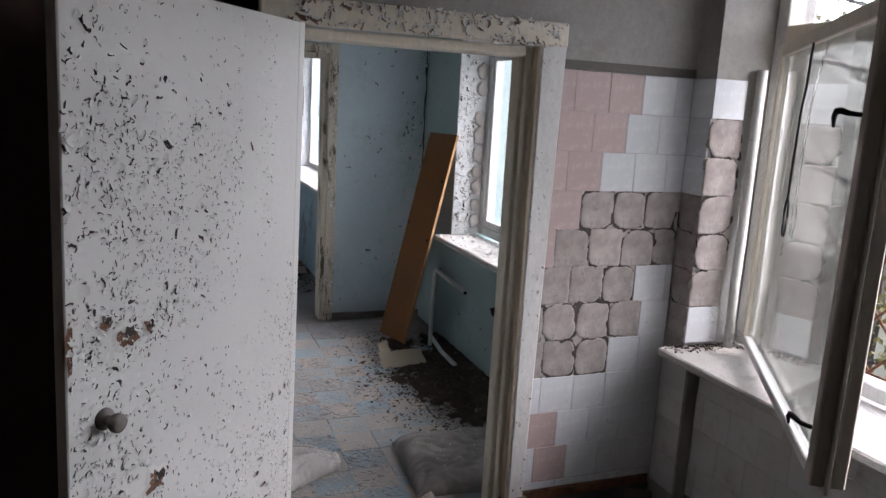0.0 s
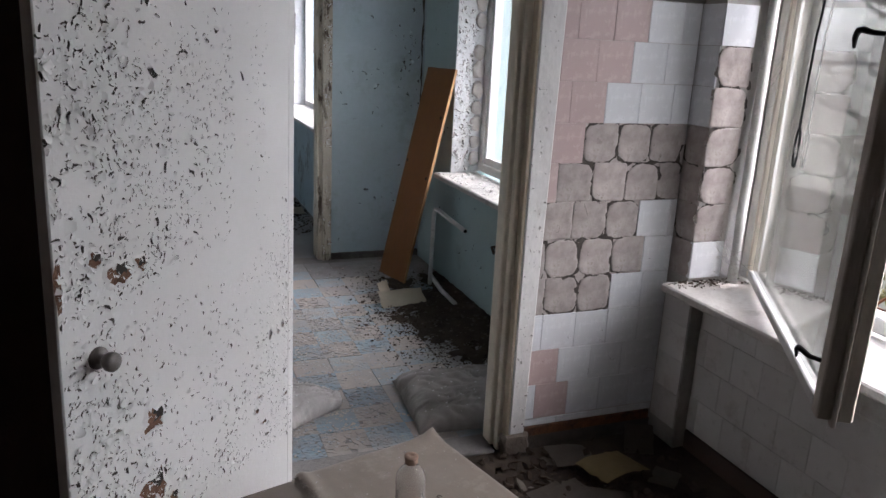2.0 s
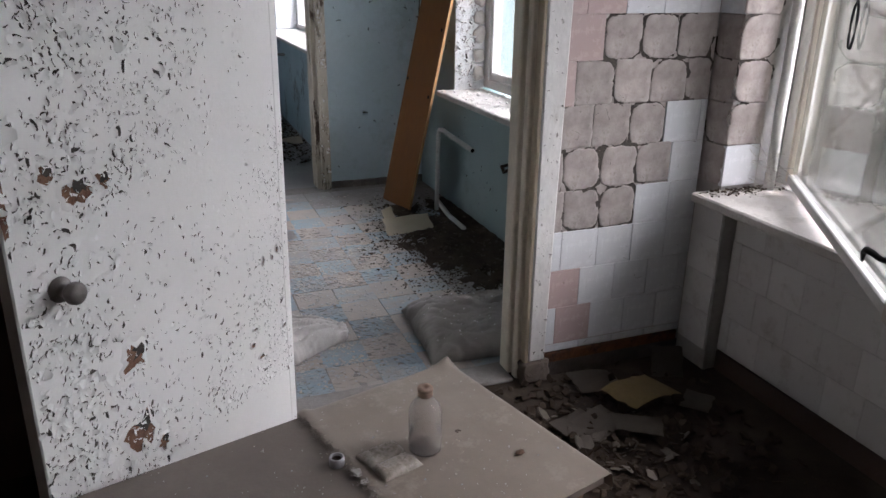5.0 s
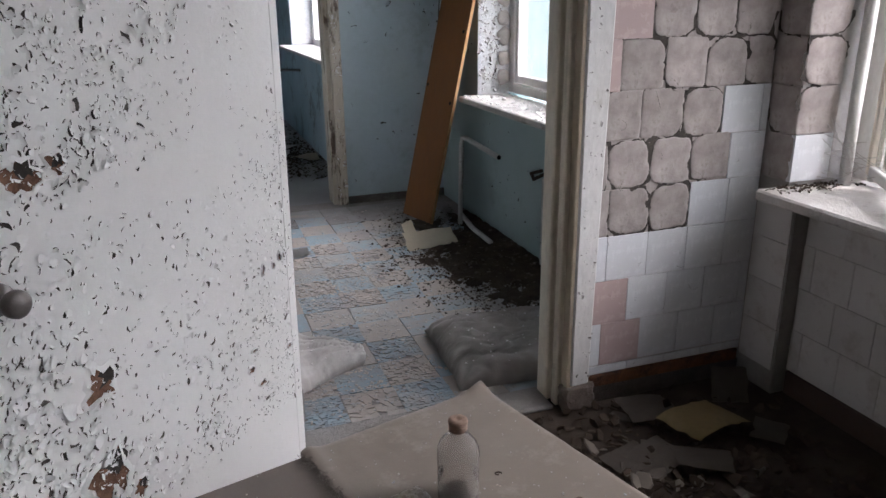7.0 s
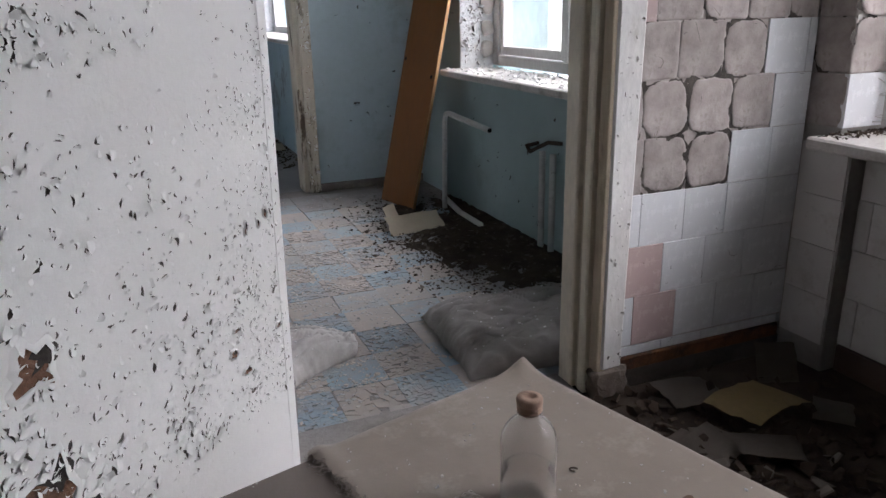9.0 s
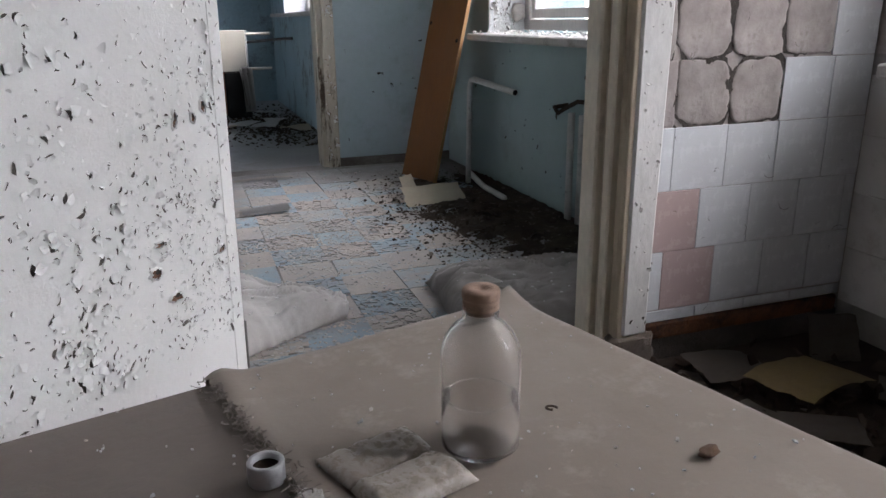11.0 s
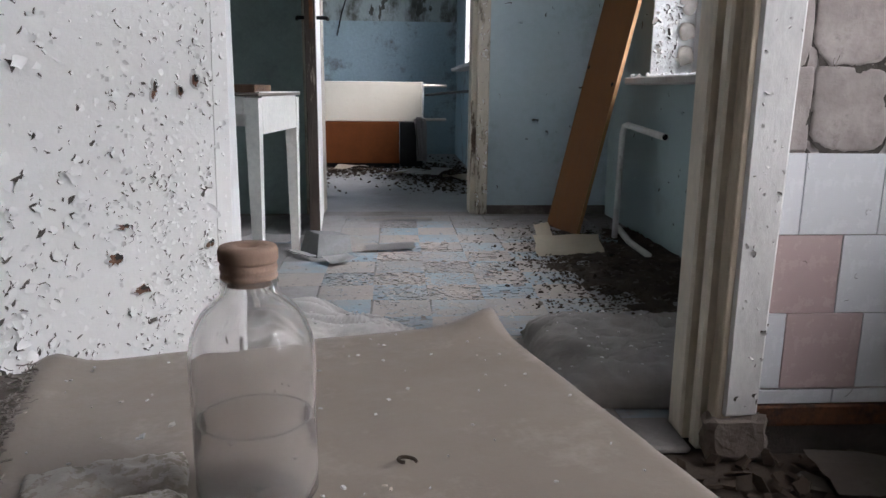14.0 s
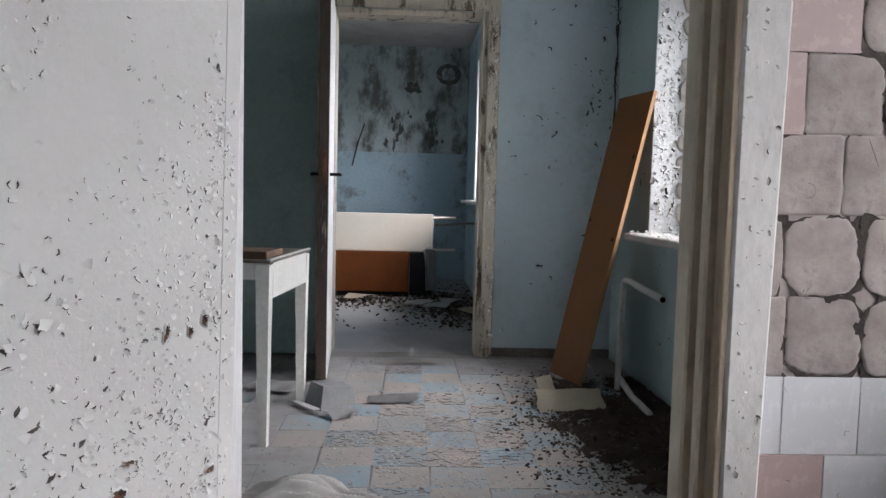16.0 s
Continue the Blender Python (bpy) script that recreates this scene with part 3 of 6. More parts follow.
fl, sc = curls([(rng.uniform(1.705, 1.78), rng.uniform(0.12, 2.0)) for _ in range(110)], rng,
               lambda u, v: (Vector((u, 2.4545, v)), Vector((1, 0, 0)), Vector((0, 0, 1)), Vector((0, -1, 0))), (0.004, 0.011))
part("paint_flakes", fl, FLAKE_WHITE, doorframe, kind="stuff")
part("bare_spots", sc, BARE_GREY, doorframe, kind="stuff")
# crumbling plaster foot of the frame
bm = boxes((1.672, 2.446, 0.0, 1.80, 2.505, 0.10), bevel=0.012)
bmesh.ops.subdivide_edges(bm, edges=bm.edges[:], cuts=5, use_grid_fill=True)
for v in bm.verts:
    if v.co.z > 0.002:
        f = noise.noise(v.co * 22) * 0.014 + noise.noise(v.co * 60) * 0.006
        v.co += Vector((f, -abs(f) * 0.6 + 0.004 * v.co.z / 0.1, f * 0.8))
part("foot", bm, FOOT, doorframe, "crumbled grey plaster foot")
part("threshold", boxes((0.708, 2.49, 0.0, 1.655, 2.64, 0.018), bevel=0.006), FLOOR_DUST, doorframe, "worn dusty threshold")

# ---- the open door, its paint peeling ----
door = thing("door_1", "open white door with heavily peeling paint", "door", pose(0.732, 2.357, 0.02, 0, -1.15, 225))
LW, LH = 0.945, 2.01
leaf = part("leaf", boxes((0.0, -0.042, 0.0, LW, 0.0, LH), bevel=0.004), DOOR_PAINT, door)
part("edge_strip", boxes((-0.004, -0.040, 0.0, 0.0255, 0.0012, LH), bevel=0.0008), WHITE_PAINT, door, "white edging strip along the hinge side")


def door_density(u, v):
    """How thickly the paint has split: u from hinge to free edge, v up."""
    a = noise.noise((u * 3.1 + 4, v * 2.3, 1.7)) * 0.5 + 0.5
    c = noise.noise((u * 11.0, v * 9.0, 8.2)) * 0.5 + 0.5
    edge = 1.18 - 0.22 * u
    d = 0.0
    if v > edge and u > 0.30:
        d = 1.0 if v < 1.75 else 0.35
    elif v <= edge and u > 0.16:
        d = 0.10 if v > 0.98 else (0.75 if v > 0.62 else 0.95)
    if 0.14 < u < 0.24:
        d = max(d, 0.30)
    if u < 0.15 and v < 1.14:
        d = 1.5
    return d * max(0.15, a - 0.05) * 1.1 * max(0.12, c - 0.2) * 2.0


rng = random.Random(11)
spots = []
while len(spots) < 4500:
    u, v = rng.uniform(0.004, LW - 0.01), rng.uniform(0.3, LH - 0.01)
    if rng.random() < door_density(u, v):
        grow = 0.8 if u < 0.25 or (v > 1.15 and u < 0.72 and rng.random() < 0.6) else (1.1 + 0.9 * max(0.0, u - 0.55)) * (1.25 if v < 0.96 else 1.0)
        if rng.random() < 0.05:
            grow *= 1.5
        spots.append((u, v, grow))
face = lambda u, v: (Vector((u, 0.0002 if u > 0.0255 else 0.0014, v)), Vector((-1, 0, 0)), Vector((0, 0, 1)), Vector((0, 1, 0)))
fl, sc = lips(spots, rng, face, (0.0026, 0.0090), 0.5)
part("paint_flakes", fl, WHITE_PAINT, door, "small lifted lips of white paint", smooth=True, kind="stuff")
part("bare_spots", sc, DOOR_SPLIT, door, "thin splits between the flakes, hollow shade in their dark colour", kind="stuff")
holes = [(min(LW - 0.012, max(0.34, rng.gauss(0.80, 0.10))), min(1.97, rng.gauss(1.55, 0.23))) for _ in range(300)]
holes += [(rng.gauss(0.56, 0.10), rng.gauss(1.42, 0.16)) for _ in range(90)]
holes += [(min(LW - 0.012, u), 1.245 - 0.19 * u + rng.gauss(0, 0.035)) for u in (rng.uniform(0.58, 0.95) for _ in range(90))]
holes += [(min(LW - 0.012, rng.gauss(0.78, 0.11)), rng.uniform(0.30, 0.78)) for _ in range(80)]
holes = [(u, v) for u, v in holes if 0.03 < u < LW - 0.01 and 0.2 < v < LH - 0.02]
fl, sc = curls(holes, rng, lambda u, v: (Vector((u, 0.0006, v)), Vector((-1, 0, 0)), Vector((0, 0, 1)), Vector((0, 1, 0))), (0.006, 0.021), (0.25, 0.7))
part("paint_curls", fl, WHITE_PAINT, door, "stiff white curls of loosened paint", smooth=True, kind="stuff")
part("bare_holes", sc, BARE_GREY, door, "dark bare holes under the curls", kind="stuff")
holes = [(rng.gauss(0.40, 0.17), rng.uniform(0.25, 0.85)) for _ in range(260)] + [(rng.gauss(0.175, 0.02), rng.uniform(0.3, 1.7)) for _ in range(150)] + [(rng.uniform(0.03, 0.06), rng.uniform(0.3, 1.25)) for _ in range(160)]
holes = [(u, v) for u, v in holes if 0.03 < u < LW - 0.01]
fl, sc = curls(holes, rng, lambda u, v: (Vector((u, 0.0006, v)), Vector((-1, 0, 0)), Vector((0, 0, 1)), Vector((0, 1, 0))), (0.003, 0.0105), (0.3, 0.8), lambda u, v: 0.55)
part("paint_curls", fl, WHITE_PAINT, door, "small curls of loosened paint", smooth=True, kind="stuff")
part("bare_holes", sc, DOOR_SPLIT, door, "small bare holes", kind="stuff")
bm = bmesh.new()
dark = bmesh.new()
TORN = ((0.755, 1.10, 0.034, 0.030), (0.685, 1.11, 0.022, 0.022), (0.66, 0.64, 0.044, 0.038), (0.67, 0.44, 0.042, 0.055), (0.83, 1.15, 0.018, 0.02), (0.60, 0.36, 0.02, 0.02),
        (0.128, 0.73, 0.006, 0.014), (0.058, 0.745, 0.006, 0.010), (0.085, 0.728, 0.005, 0.009), (0.205, 0.47, 0.013, 0.009), (0.165, 0.415, 0.014, 0.008), (0.042, 0.475, 0.008, 0.008), (0.19, 0.52, 0.010, 0.005))
for u, v, rx, ry in TORN:
    patch(bm, Vector((u, 0.0008, v)), Vector((-1, 0, 0)), Vector((0, 0, 1)), Vector((0, 1, 0)), rx, ry, rng, 22)
    # shadow of the curled edge, painted as a dark offset patch
    patch(dark, Vector((u - rx * 0.45, 0.0012, v + ry * 0.45)), Vector((-1, 0, 0)), Vector((0, 0, 1)), Vector((0, 1, 0)), rx * 0.62, ry * 0.55, rng, 16)
patch(bm, Vector((LW - 0.011, 0.0008, 1.11)), Vector((-1, 0, 0)), Vector((0, 0, 1)), Vector((0, 1, 0)), 0.010, 0.06, rng, 16)
part("painted_shadows", dark, BARE_GREY, door, "shadow painted on the upper right of the torn patches", kind="stuff")
# paint rolled back round the torn patches
ring = bmesh.new()
for u, v, rx, ry in TORN:
    k = 18
    rows = []
    for i in range(k + 1):
        g = i * math.tau / k
        f = tear(Vector((u, 0.0008, v)), g) + 0.02
        out = Vector((-rx * math.cos(g), 0, ry * math.sin(g)))
        c = Vector((u, 0, v))
        up = 0.004 + 0.004 * max(0.0, noise.noise((math.cos(g) * 3 + v * 5, math.sin(g) * 3, 2)))
        rows.append((ring.verts.new(c + out * (f + 0.32)), ring.verts.new(c + out * (f + 0.12) + Vector((0, up * 0.6, 0))), ring.verts.new(c + out * (f - 0.12 * rng.random()) + Vector((0, up, 0)))))
    for q, r in zip(rows, rows[1:]):
        for i in range(2):
            ring.faces.new((q[i], r[i], r[i + 1], q[i + 1]))
part("rolled_paint", ring, WHITE_PAINT, door, "paint edges curled back round bare patches", smooth=True, kind="stuff")
part("bare_patches", bm, BARE_BROWN, door, "torn brown fibreboard patches", kind="stuff")
knob = bmesh.new()
lathe(knob, [(0.0, 0.0), (0.03, 0.0), (0.029, 0.006), (0.016, 0.010), (0.013, 0.022), (0.02, 0.032), (0.026, 0.044), (0.025, 0.056), (0.018, 0.062), (0.0, 0.063)], 28)
k = part("knob", knob, KNOB, leaf, "round tarnished metal knob", smooth=True)
k.matrix_local = pose(0.835, 0.0, 0.895, -90, 0, 0)
for z in (0.25, 1.75):
    bm = bmesh.new()
    tube(bm, [(-0.012, -0.012, z - 0.05), (-0.012, -0.012, z + 0.05)], 0.009, 12)
    part("hinge", bm, KNOB, leaf)

# ---- window of the tiled room ----
WA = 2.74
win = thing("window_1", "old wooden double window with one casement open inward", "window")
tagged(win, kind="structure")
part("window_frame", boxes((WA, 2.285, 0.80, WA + 0.09, 2.352, 2.50), bevel=0.006), TRIM_WHITE, win)
part("window_frame", boxes((WA, 0.36, 0.80, WA + 0.09, 0.43, 2.50), bevel=0.006), TRIM_WHITE, win)
part("window_frame", boxes((WA, 0.43, 0.80, WA + 0.09, 2.285, 0.86), bevel=0.006), TRIM_WHITE, win)
part("transom", boxes((WA - 0.01, 0.43, 2.11, WA + 0.09, 2.285, 2.185), bevel=0.006), TRIM, win, "dirty cream transom bar")
part("window_frame", boxes((WA, 0.43, 2.44, WA + 0.09, 2.285, 2.50), bevel=0.006), TRIM_WHITE, win)
p = part("pane", boxes((WA + 0.04, 0.43, 2.185, WA + 0.044, 2.285, 2.44)), GLASS, win)
p.visible_shadow = False
# the open casement: two coupled sashes
CAS = pose(2.66, 2.225, 0.0, 0, 0, math.degrees(math.atan2(1.145 - 2.225, 1.915 - 2.66)))
CW = math.hypot(1.145 - 2.225, 1.915 - 2.66)
sash = thing("window_casement", "open wooden casement with dusty glass and peeling frame", "window", CAS)
Z0, Z1 = 0.845, 2.10
for y0, y1, w in ((0.0, 0.038, 0.055), (0.052, 0.09, 0.055)):
    part("stile", boxes((0.0, y0, Z0, 0.034, y1, Z1), bevel=0.004), TRIM, sash)
    free_stile = part("stile", boxes((CW - w, y0, Z0 - 0.01, CW, y1, Z1), bevel=0.004), WEATHERED if y0 == 0.0 else TRIM, sash, "bare weathered stile")
    part("rail", boxes((0.034, y0, Z0, CW - w, y1, Z0 + 0.036), bevel=0.004), TRIM_WHITE, sash)
    part("rail", boxes((0.034, y0, Z1 - 0.05, CW - w, y1, Z1), bevel=0.004), TRIM, sash)
    p = part("pane", boxes((0.03, (y0 + y1) / 2 - 0.0015, Z0 + 0.032, CW - w + 0.005, (y0 + y1) / 2 + 0.0015, Z1 - 0.045)), SASH_GLASS, sash, "dusty pane")
    p.visible_shadow = False
part("edge_board", boxes((CW - 0.03, 0.0385, Z0 - 0.03, CW + 0.004, 0.0515, Z1), bevel=0.003), WEATHERED, sash)
for z in (1.0, 1.83):
    bm = bmesh.new()
    tube(bm, [(CW - 0.04, -0.002, z - 0.015), (CW - 0.055, -0.03, z - 0.012), (CW - 0.075, -0.042, z - 0.006), (CW - 0.10, -0.047, z - 0.008), (CW - 0.122, -0.046, z - 0.022), (CW - 0.138, -0.04, z - 0.048)], [0.006, 0.007, 0.0085, 0.0085, 0.007, 0.004], 10)
    part("handle", bm, BLACK, free_stile, "dark iron casement handle", smooth=True)
bm = bmesh.new()
tube(bm, [(0.614, -0.004, 2.05), (0.56, 0.004, 1.92), (0.529, 0.004, 1.824), (0.52, 0.004, 1.70), (0.516, 0.004, 1.53)] + [(0.52 + 0.03 * math.sin(a), 0.004, 1.46 + 0.07 * math.cos(a)) for a in [k * 0.7 for k in range(10)]], 0.004, 6)
part("cord", bm, BLACK, sash, "dark cord with a loop hanging on the glass", smooth=True)
sill_a = solid("window_sill", boxes((2.338, 0.32, 0.752, WA, 2.372, 0.79), bevel=0.007), SILL, "dusty white painted window sill", "sill", kind="structure")

# ---- window of the blue room ----
WB = 2.56
win2 = tagged(thing("window_2", "bright wooden window with peeling white frame", "window"), kind="structure")
for y0, y1, z0, z1 in ((4.865, 4.932, 0.84, 2.545), (2.855, 2.92, 0.84, 2.545), (2.92, 4.865, 0.84, 0.90), (2.92, 4.865, 2.175, 2.235), (2.92, 4.865, 2.49, 2.545)):
    part("window_frame", boxes((WB, y0, z0, WB + 0.10, y1, z1), bevel=0.006), TRIM_WHITE, win2)
for y0, y1 in ((4.13, 4.862), (2.922, 4.08)):
    for z0, z1 in ((0.905, 0.955), (2.12, 2.17)):
        part("rail", boxes((WB + 0.012, y0 + 0.04, z0, WB + 0.05, y1 - 0.04, z1), bevel=0.004), TRIM_WHITE, win2)
    part("stile", boxes((WB + 0.012, y0, 0.905, WB + 0.05, y0 + 0.04, 2.17), bevel=0.004), TRIM_WHITE, win2)
    part("stile", boxes((WB + 0.012, y1 - 0.04, 0.905, WB + 0.05, y1, 2.17), bevel=0.004), TRIM_WHITE, win2)
    p = part("pane", boxes((WB + 0.03, y0 + 0.035, 0.95, WB + 0.033, y1 - 0.035, 2.125)), GLASS, win2)
    p.visible_shadow = False
p = part("pane", boxes((WB + 0.03, 2.92, 2.235, WB + 0.033, 4.865, 2.49)), GLASS, win2)
p.visible_shadow = False
part("mullion", boxes((WB, 4.082, 0.90, WB + 0.10, 4.128, 2.175), bevel=0.005), TRIM_WHITE, win2)
solid("window_sill", boxes((2.215, 2.83, 0.79, WB, 4.955, 0.828), bevel=0.007), SILL, "dusty white painted window sill with fallen flakes", "sill", kind="structure")
# peeling plaster reveal
reveal = structure("trim_reveal", boxes((2.342, 4.926, 0.83, WB, 4.934, 2.545)), REVEAL, "white window reveal with peeling plaster and bare stones")
rng = random.Random(23)
fl, sc = curls([(rng.uniform(2.345, 2.50), rng.uniform(0.85, 2.2)) for _ in range(420)], rng,
               lambda u, v: (Vector((u, 4.9255, v)), Vector((1, 0, 0)), Vector((0, 0, 1)), Vector((0, -1, 0))), (0.008, 0.022), (0.5, 1.2))
part("plaster_flakes", fl, FLAKE_WHITE, reveal, kind="stuff")
part("bare_spots", sc, BARE_GREY, reveal, kind="stuff")
for z, s in ((1.70, 0.055), (1.58, 0.065), (1.44, 0.06), (1.31, 0.05), (1.20, 0.055), (1.92, 0.05), (2.05, 0.06), (1.06, 0.045), (0.94, 0.05)):
    bm = bmesh.new()
    bmesh.ops.create_icosphere(bm, subdivisions=3, radius=1.0)
    o = rng.uniform(0, 40)
    for v in bm.verts:
        v.co *= 1 + 0.25 * noise.noise(v.co * 1.3 + Vector((o, 0, 0)))
        v.co = Vector((2.515 + v.co.x * 0.045, 4.918 + v.co.y * 0.022, z + v.co.z * s))
    part("stone", bm, STONE, reveal, smooth=True)

# ---- far doorway ----
farframe = thing("door_frame", "cream door frame with paint flaking to brown wood", "door frame")
part("architrave", boxes((FAR_R - 0.005, 5.59, 0.0, FAR_R + 0.07, 5.619, FAR_T + 0.07), bevel=0.005), PEEL_TRIM, farframe)
part("architrave", boxes((FAR_L - 0.07, 5.59, 0.0, FAR_L + 0.005, 5.619, FAR_T + 0.07), bevel=0.005), PEEL_TRIM, farframe)
part("architrave", boxes((FAR_L + 0.005, 5.592, FAR_T, FAR_R - 0.005, 5.619, FAR_T + 0.07), bevel=0.005), PEEL_TRIM, farframe)
part("jamb", boxes((FAR_R - 0.035, 5.621, 0.0, FAR_R - 0.001, 5.80, FAR_T), bevel=0.004), PEEL_TRIM, farframe)
part("jamb", boxes((FAR_L + 0.001, 5.621, 0.0, FAR_L + 0.035, 5.80, FAR_T), bevel=0.004), PEEL_TRIM, farframe)
part("head", boxes((FAR_L + 0.035, 5.621, FAR_T - 0.035, FAR_R - 0.035, 5.80, FAR_T - 0.001), bevel=0.004), PEEL_TRIM, farframe)
fl, sc = curls([(rng.uniform(FAR_R, FAR_R + 0.065), rng.uniform(0.05, 2.1)) for _ in range(130)], rng,
               lambda u, v: (Vector((u, 5.5895, v)), Vector((1, 0, 0)), Vector((0, 0, 1)), Vector((0, -1, 0))), (0.008, 0.02))
part("paint_flakes", fl, FLAKE_WHITE, farframe, kind="stuff")
part("bare_spots", sc, BARE_BROWN, farframe, kind="stuff")
door2 = thing("door_2", "open door seen edge on, its brown edge bare of paint", "door", pose(0.590, 5.60, 0.02, 0, 0, -86))
far_leaf = part("leaf", boxes((0.0, -0.056, 0.0, 0.70, 0.0, 2.08), bevel=0.004), WHITE_PAINT, door2)
part("edge_strip", boxes((0.6995, -0.058, 0.0, 0.712, -0.004, 2.08), bevel=0.002), DARK_EDGE, door2, "bare dark brown door edge")
bm = boxes((0.70, -0.034, 1.02, 0.716, -0.014, 1.20), bevel=0.002)
part("lock", bm, RUST, far_leaf, "rusty lock plate")
bm = bmesh.new()
tube(bm, [(0.64, -0.04, 1.08), (0.64, -0.095, 1.08), (0.56, -0.10, 1.08)], 0.009, 8)
part("handle", bm, BLACK, far_leaf)
bm = bmesh.new()
tube(bm, [(0.64, 0.0, 1.08), (0.64, 0.05, 1.08), (0.57, 0.055, 1.08)], 0.009, 8)
part("handle", bm, BLACK, far_leaf)

# ---- window of the far room, and outdoors ----
win3 = tagged(thing("window_3", "bright window with a white wooden frame", "window"), kind="structure")
for y0, y1, z0, z1 in ((6.3, 6.36, 0.97, 2.45), (8.84, 8.9, 0.97, 2.45), (6.36, 8.84, 0.97, 1.03), (6.36, 8.84, 2.39, 2.45), (7.57, 7.63, 1.03, 2.39)):
    part("window_frame", boxes((1.98, y0, z0, 2.06, y1, z1), bevel=0.005), TRIM_WHITE, win3)
solid("window_sill", boxes((1.60, 6.28, 0.94, 1.98, 8.93, 0.972), bevel=0.006), SILL, "white window sill with rubble on it", "sill", kind="structure")
tagged(structure("trim_reveal_far", boxes((1.745, 8.892, 0.98, 1.98, 8.899, 2.45)), REVEAL, "white peeling window reveal"))

structure("ground", boxes((2.96, -60, -1.2, 80, 60, -1.0)), GROUND, "damp ground with dead leaves")
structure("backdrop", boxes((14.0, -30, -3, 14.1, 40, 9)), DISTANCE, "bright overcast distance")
grille = thing("window_grille", "rusty diagonal iron window grille outside the panes", "grille")
for i in range(-1, 10):
    for s in (1, -1):
        bm = bmesh.new()
        y = 0.55 + i * 0.22
        a, c = (y, 0.80), (y + s * 0.9, 1.75)
        lo, hi = 0.57, 2.34
        pts = []
        for t in (0.0, 1.0):
            pts.append((3.0 + 0.012 * s, a[0] + (c[0] - a[0]) * t, a[1] + (c[1] - a[1]) * t))
        p0, p1 = Vector(pts[0]), Vector(pts[1])
        d = p1 - p0
        t0, t1 = sorted(((lo - p0.y) / d.y, (hi - p0.y) / d.y))
        t0, t1 = max(0.0, t0), min(1.0, t1)
        if t1 - t0 > 0.08:
            tube(bm, [p0 + d * t0, p0 + d * t1], 0.006, 6)
            part("bar", bm, RUST, grille)
        else:
            bm.free()
for z in (0.80, 1.75):
    bm = bmesh.new()
    tube(bm, [(3.0, 0.55, z), (3.0, 2.36, z)], 0.008, 6)
    part("bar", bm, RUST, grille)


def tree(x, y, base, height, seed, label):
    rng = random.Random(seed)
    t = thing("tree", label, "tree", pose(x, y, base), "trees outside the windows")
    bm = bmesh.new()
    tube(bm, [(0, 0, -0.1), (0.05, 0.03, height * 0.3), (-0.04, 0.08, height * 0.6), (0.05, 0.0, height)], [0.11, 0.085, 0.06, 0.015], 9)
    part("trunk", bm, BARK, t)
    tips = []
    for i in range(16):
        z = height * rng.uniform(0.15, 0.92)
        g = rng.uniform(0, math.tau)
        r = rng.uniform(0.5, 1.5)
        e = Vector((r * math.cos(g), r * math.sin(g), z + rng.uniform(0.0, 0.7)))
        bm = bmesh.new()
        mid = Vector((e.x * 0.5, e.y * 0.5, z + 0.1))
        tube(bm, [(0, 0, z - 0.1), mid, e], [0.03, 0.018, 0.006], 6)
        part("limb", bm, BARK, t)
        tips += [e.lerp(mid, k) for k in (0.0, 0.25, 0.5, 0.8)]
    bm = bmesh.new()
    for c in tips:
        for _ in range(42):
            p = c + Vector((rng.gauss(0, 0.2), rng.gauss(0, 0.2), rng.gauss(0, 0.16)))
            s = rng.uniform(0.02, 0.045)
            e = Euler((rng.uniform(0, 6), rng.uniform(0, 6), rng.uniform(0, 6))).to_matrix()
            vs = [bm.verts.new(p + e @ Vector(o)) for o in ((-s, 0, 0), (0, -s * 0.5, 0), (s, 0, s * 0.2), (0, s * 0.5, 0))]
            bm.faces.new(vs)
    part("crown", bm, LEAF, t, "sparse yellowing leaves", kind="stuff")


tree(5.3, 2.2, -1.0, 4.2, 3, "thin tree with sparse yellow leaves outside the window")
tree(6.2, 4.4, -1.0, 4.6, 7, "thin tree with sparse yellow leaves outside the window")
tree(7.0, 9.0, -1.0, 4.8, 9, "thin tree with sparse yellow leaves outside the window")

# ---- the low table and what lies on it ----
TM = Matrix.Translation((1.146, 1.958, 0.0)) @ Matrix.Rotation(radians(195.5), 4, "Z")   # origin at the far corner, x along the far edge, y towards the walker
TZ = 0.474
table = thing("low_table", "low table covered in dusty beige oilcloth", "table", TM)
TL, TD = 1.12, 0.66
part("tabletop", boxes((0.012, 0.012, TZ - 0.035, TL, TD, TZ - 0.002), bevel=0.006), TABLE_TOP, table, "dirty brown top")
for x in (0.06, TL - 0.06):
    for y in (0.06, TD - 0.06):
        part("leg", boxes((x - 0.022, y - 0.022, 0.0, x + 0.022, y + 0.022, TZ - 0.036), bevel=0.004), TRIM_BROWN, table)
part("apron", boxes((0.05, 0.03, TZ - 0.11, TL - 0.05, 0.05, TZ - 0.036)), TABLE_TOP, table)
part("apron", boxes((0.03, 0.05, TZ - 0.11, 0.05, TD - 0.05, TZ - 0.036)), TABLE_TOP, table)

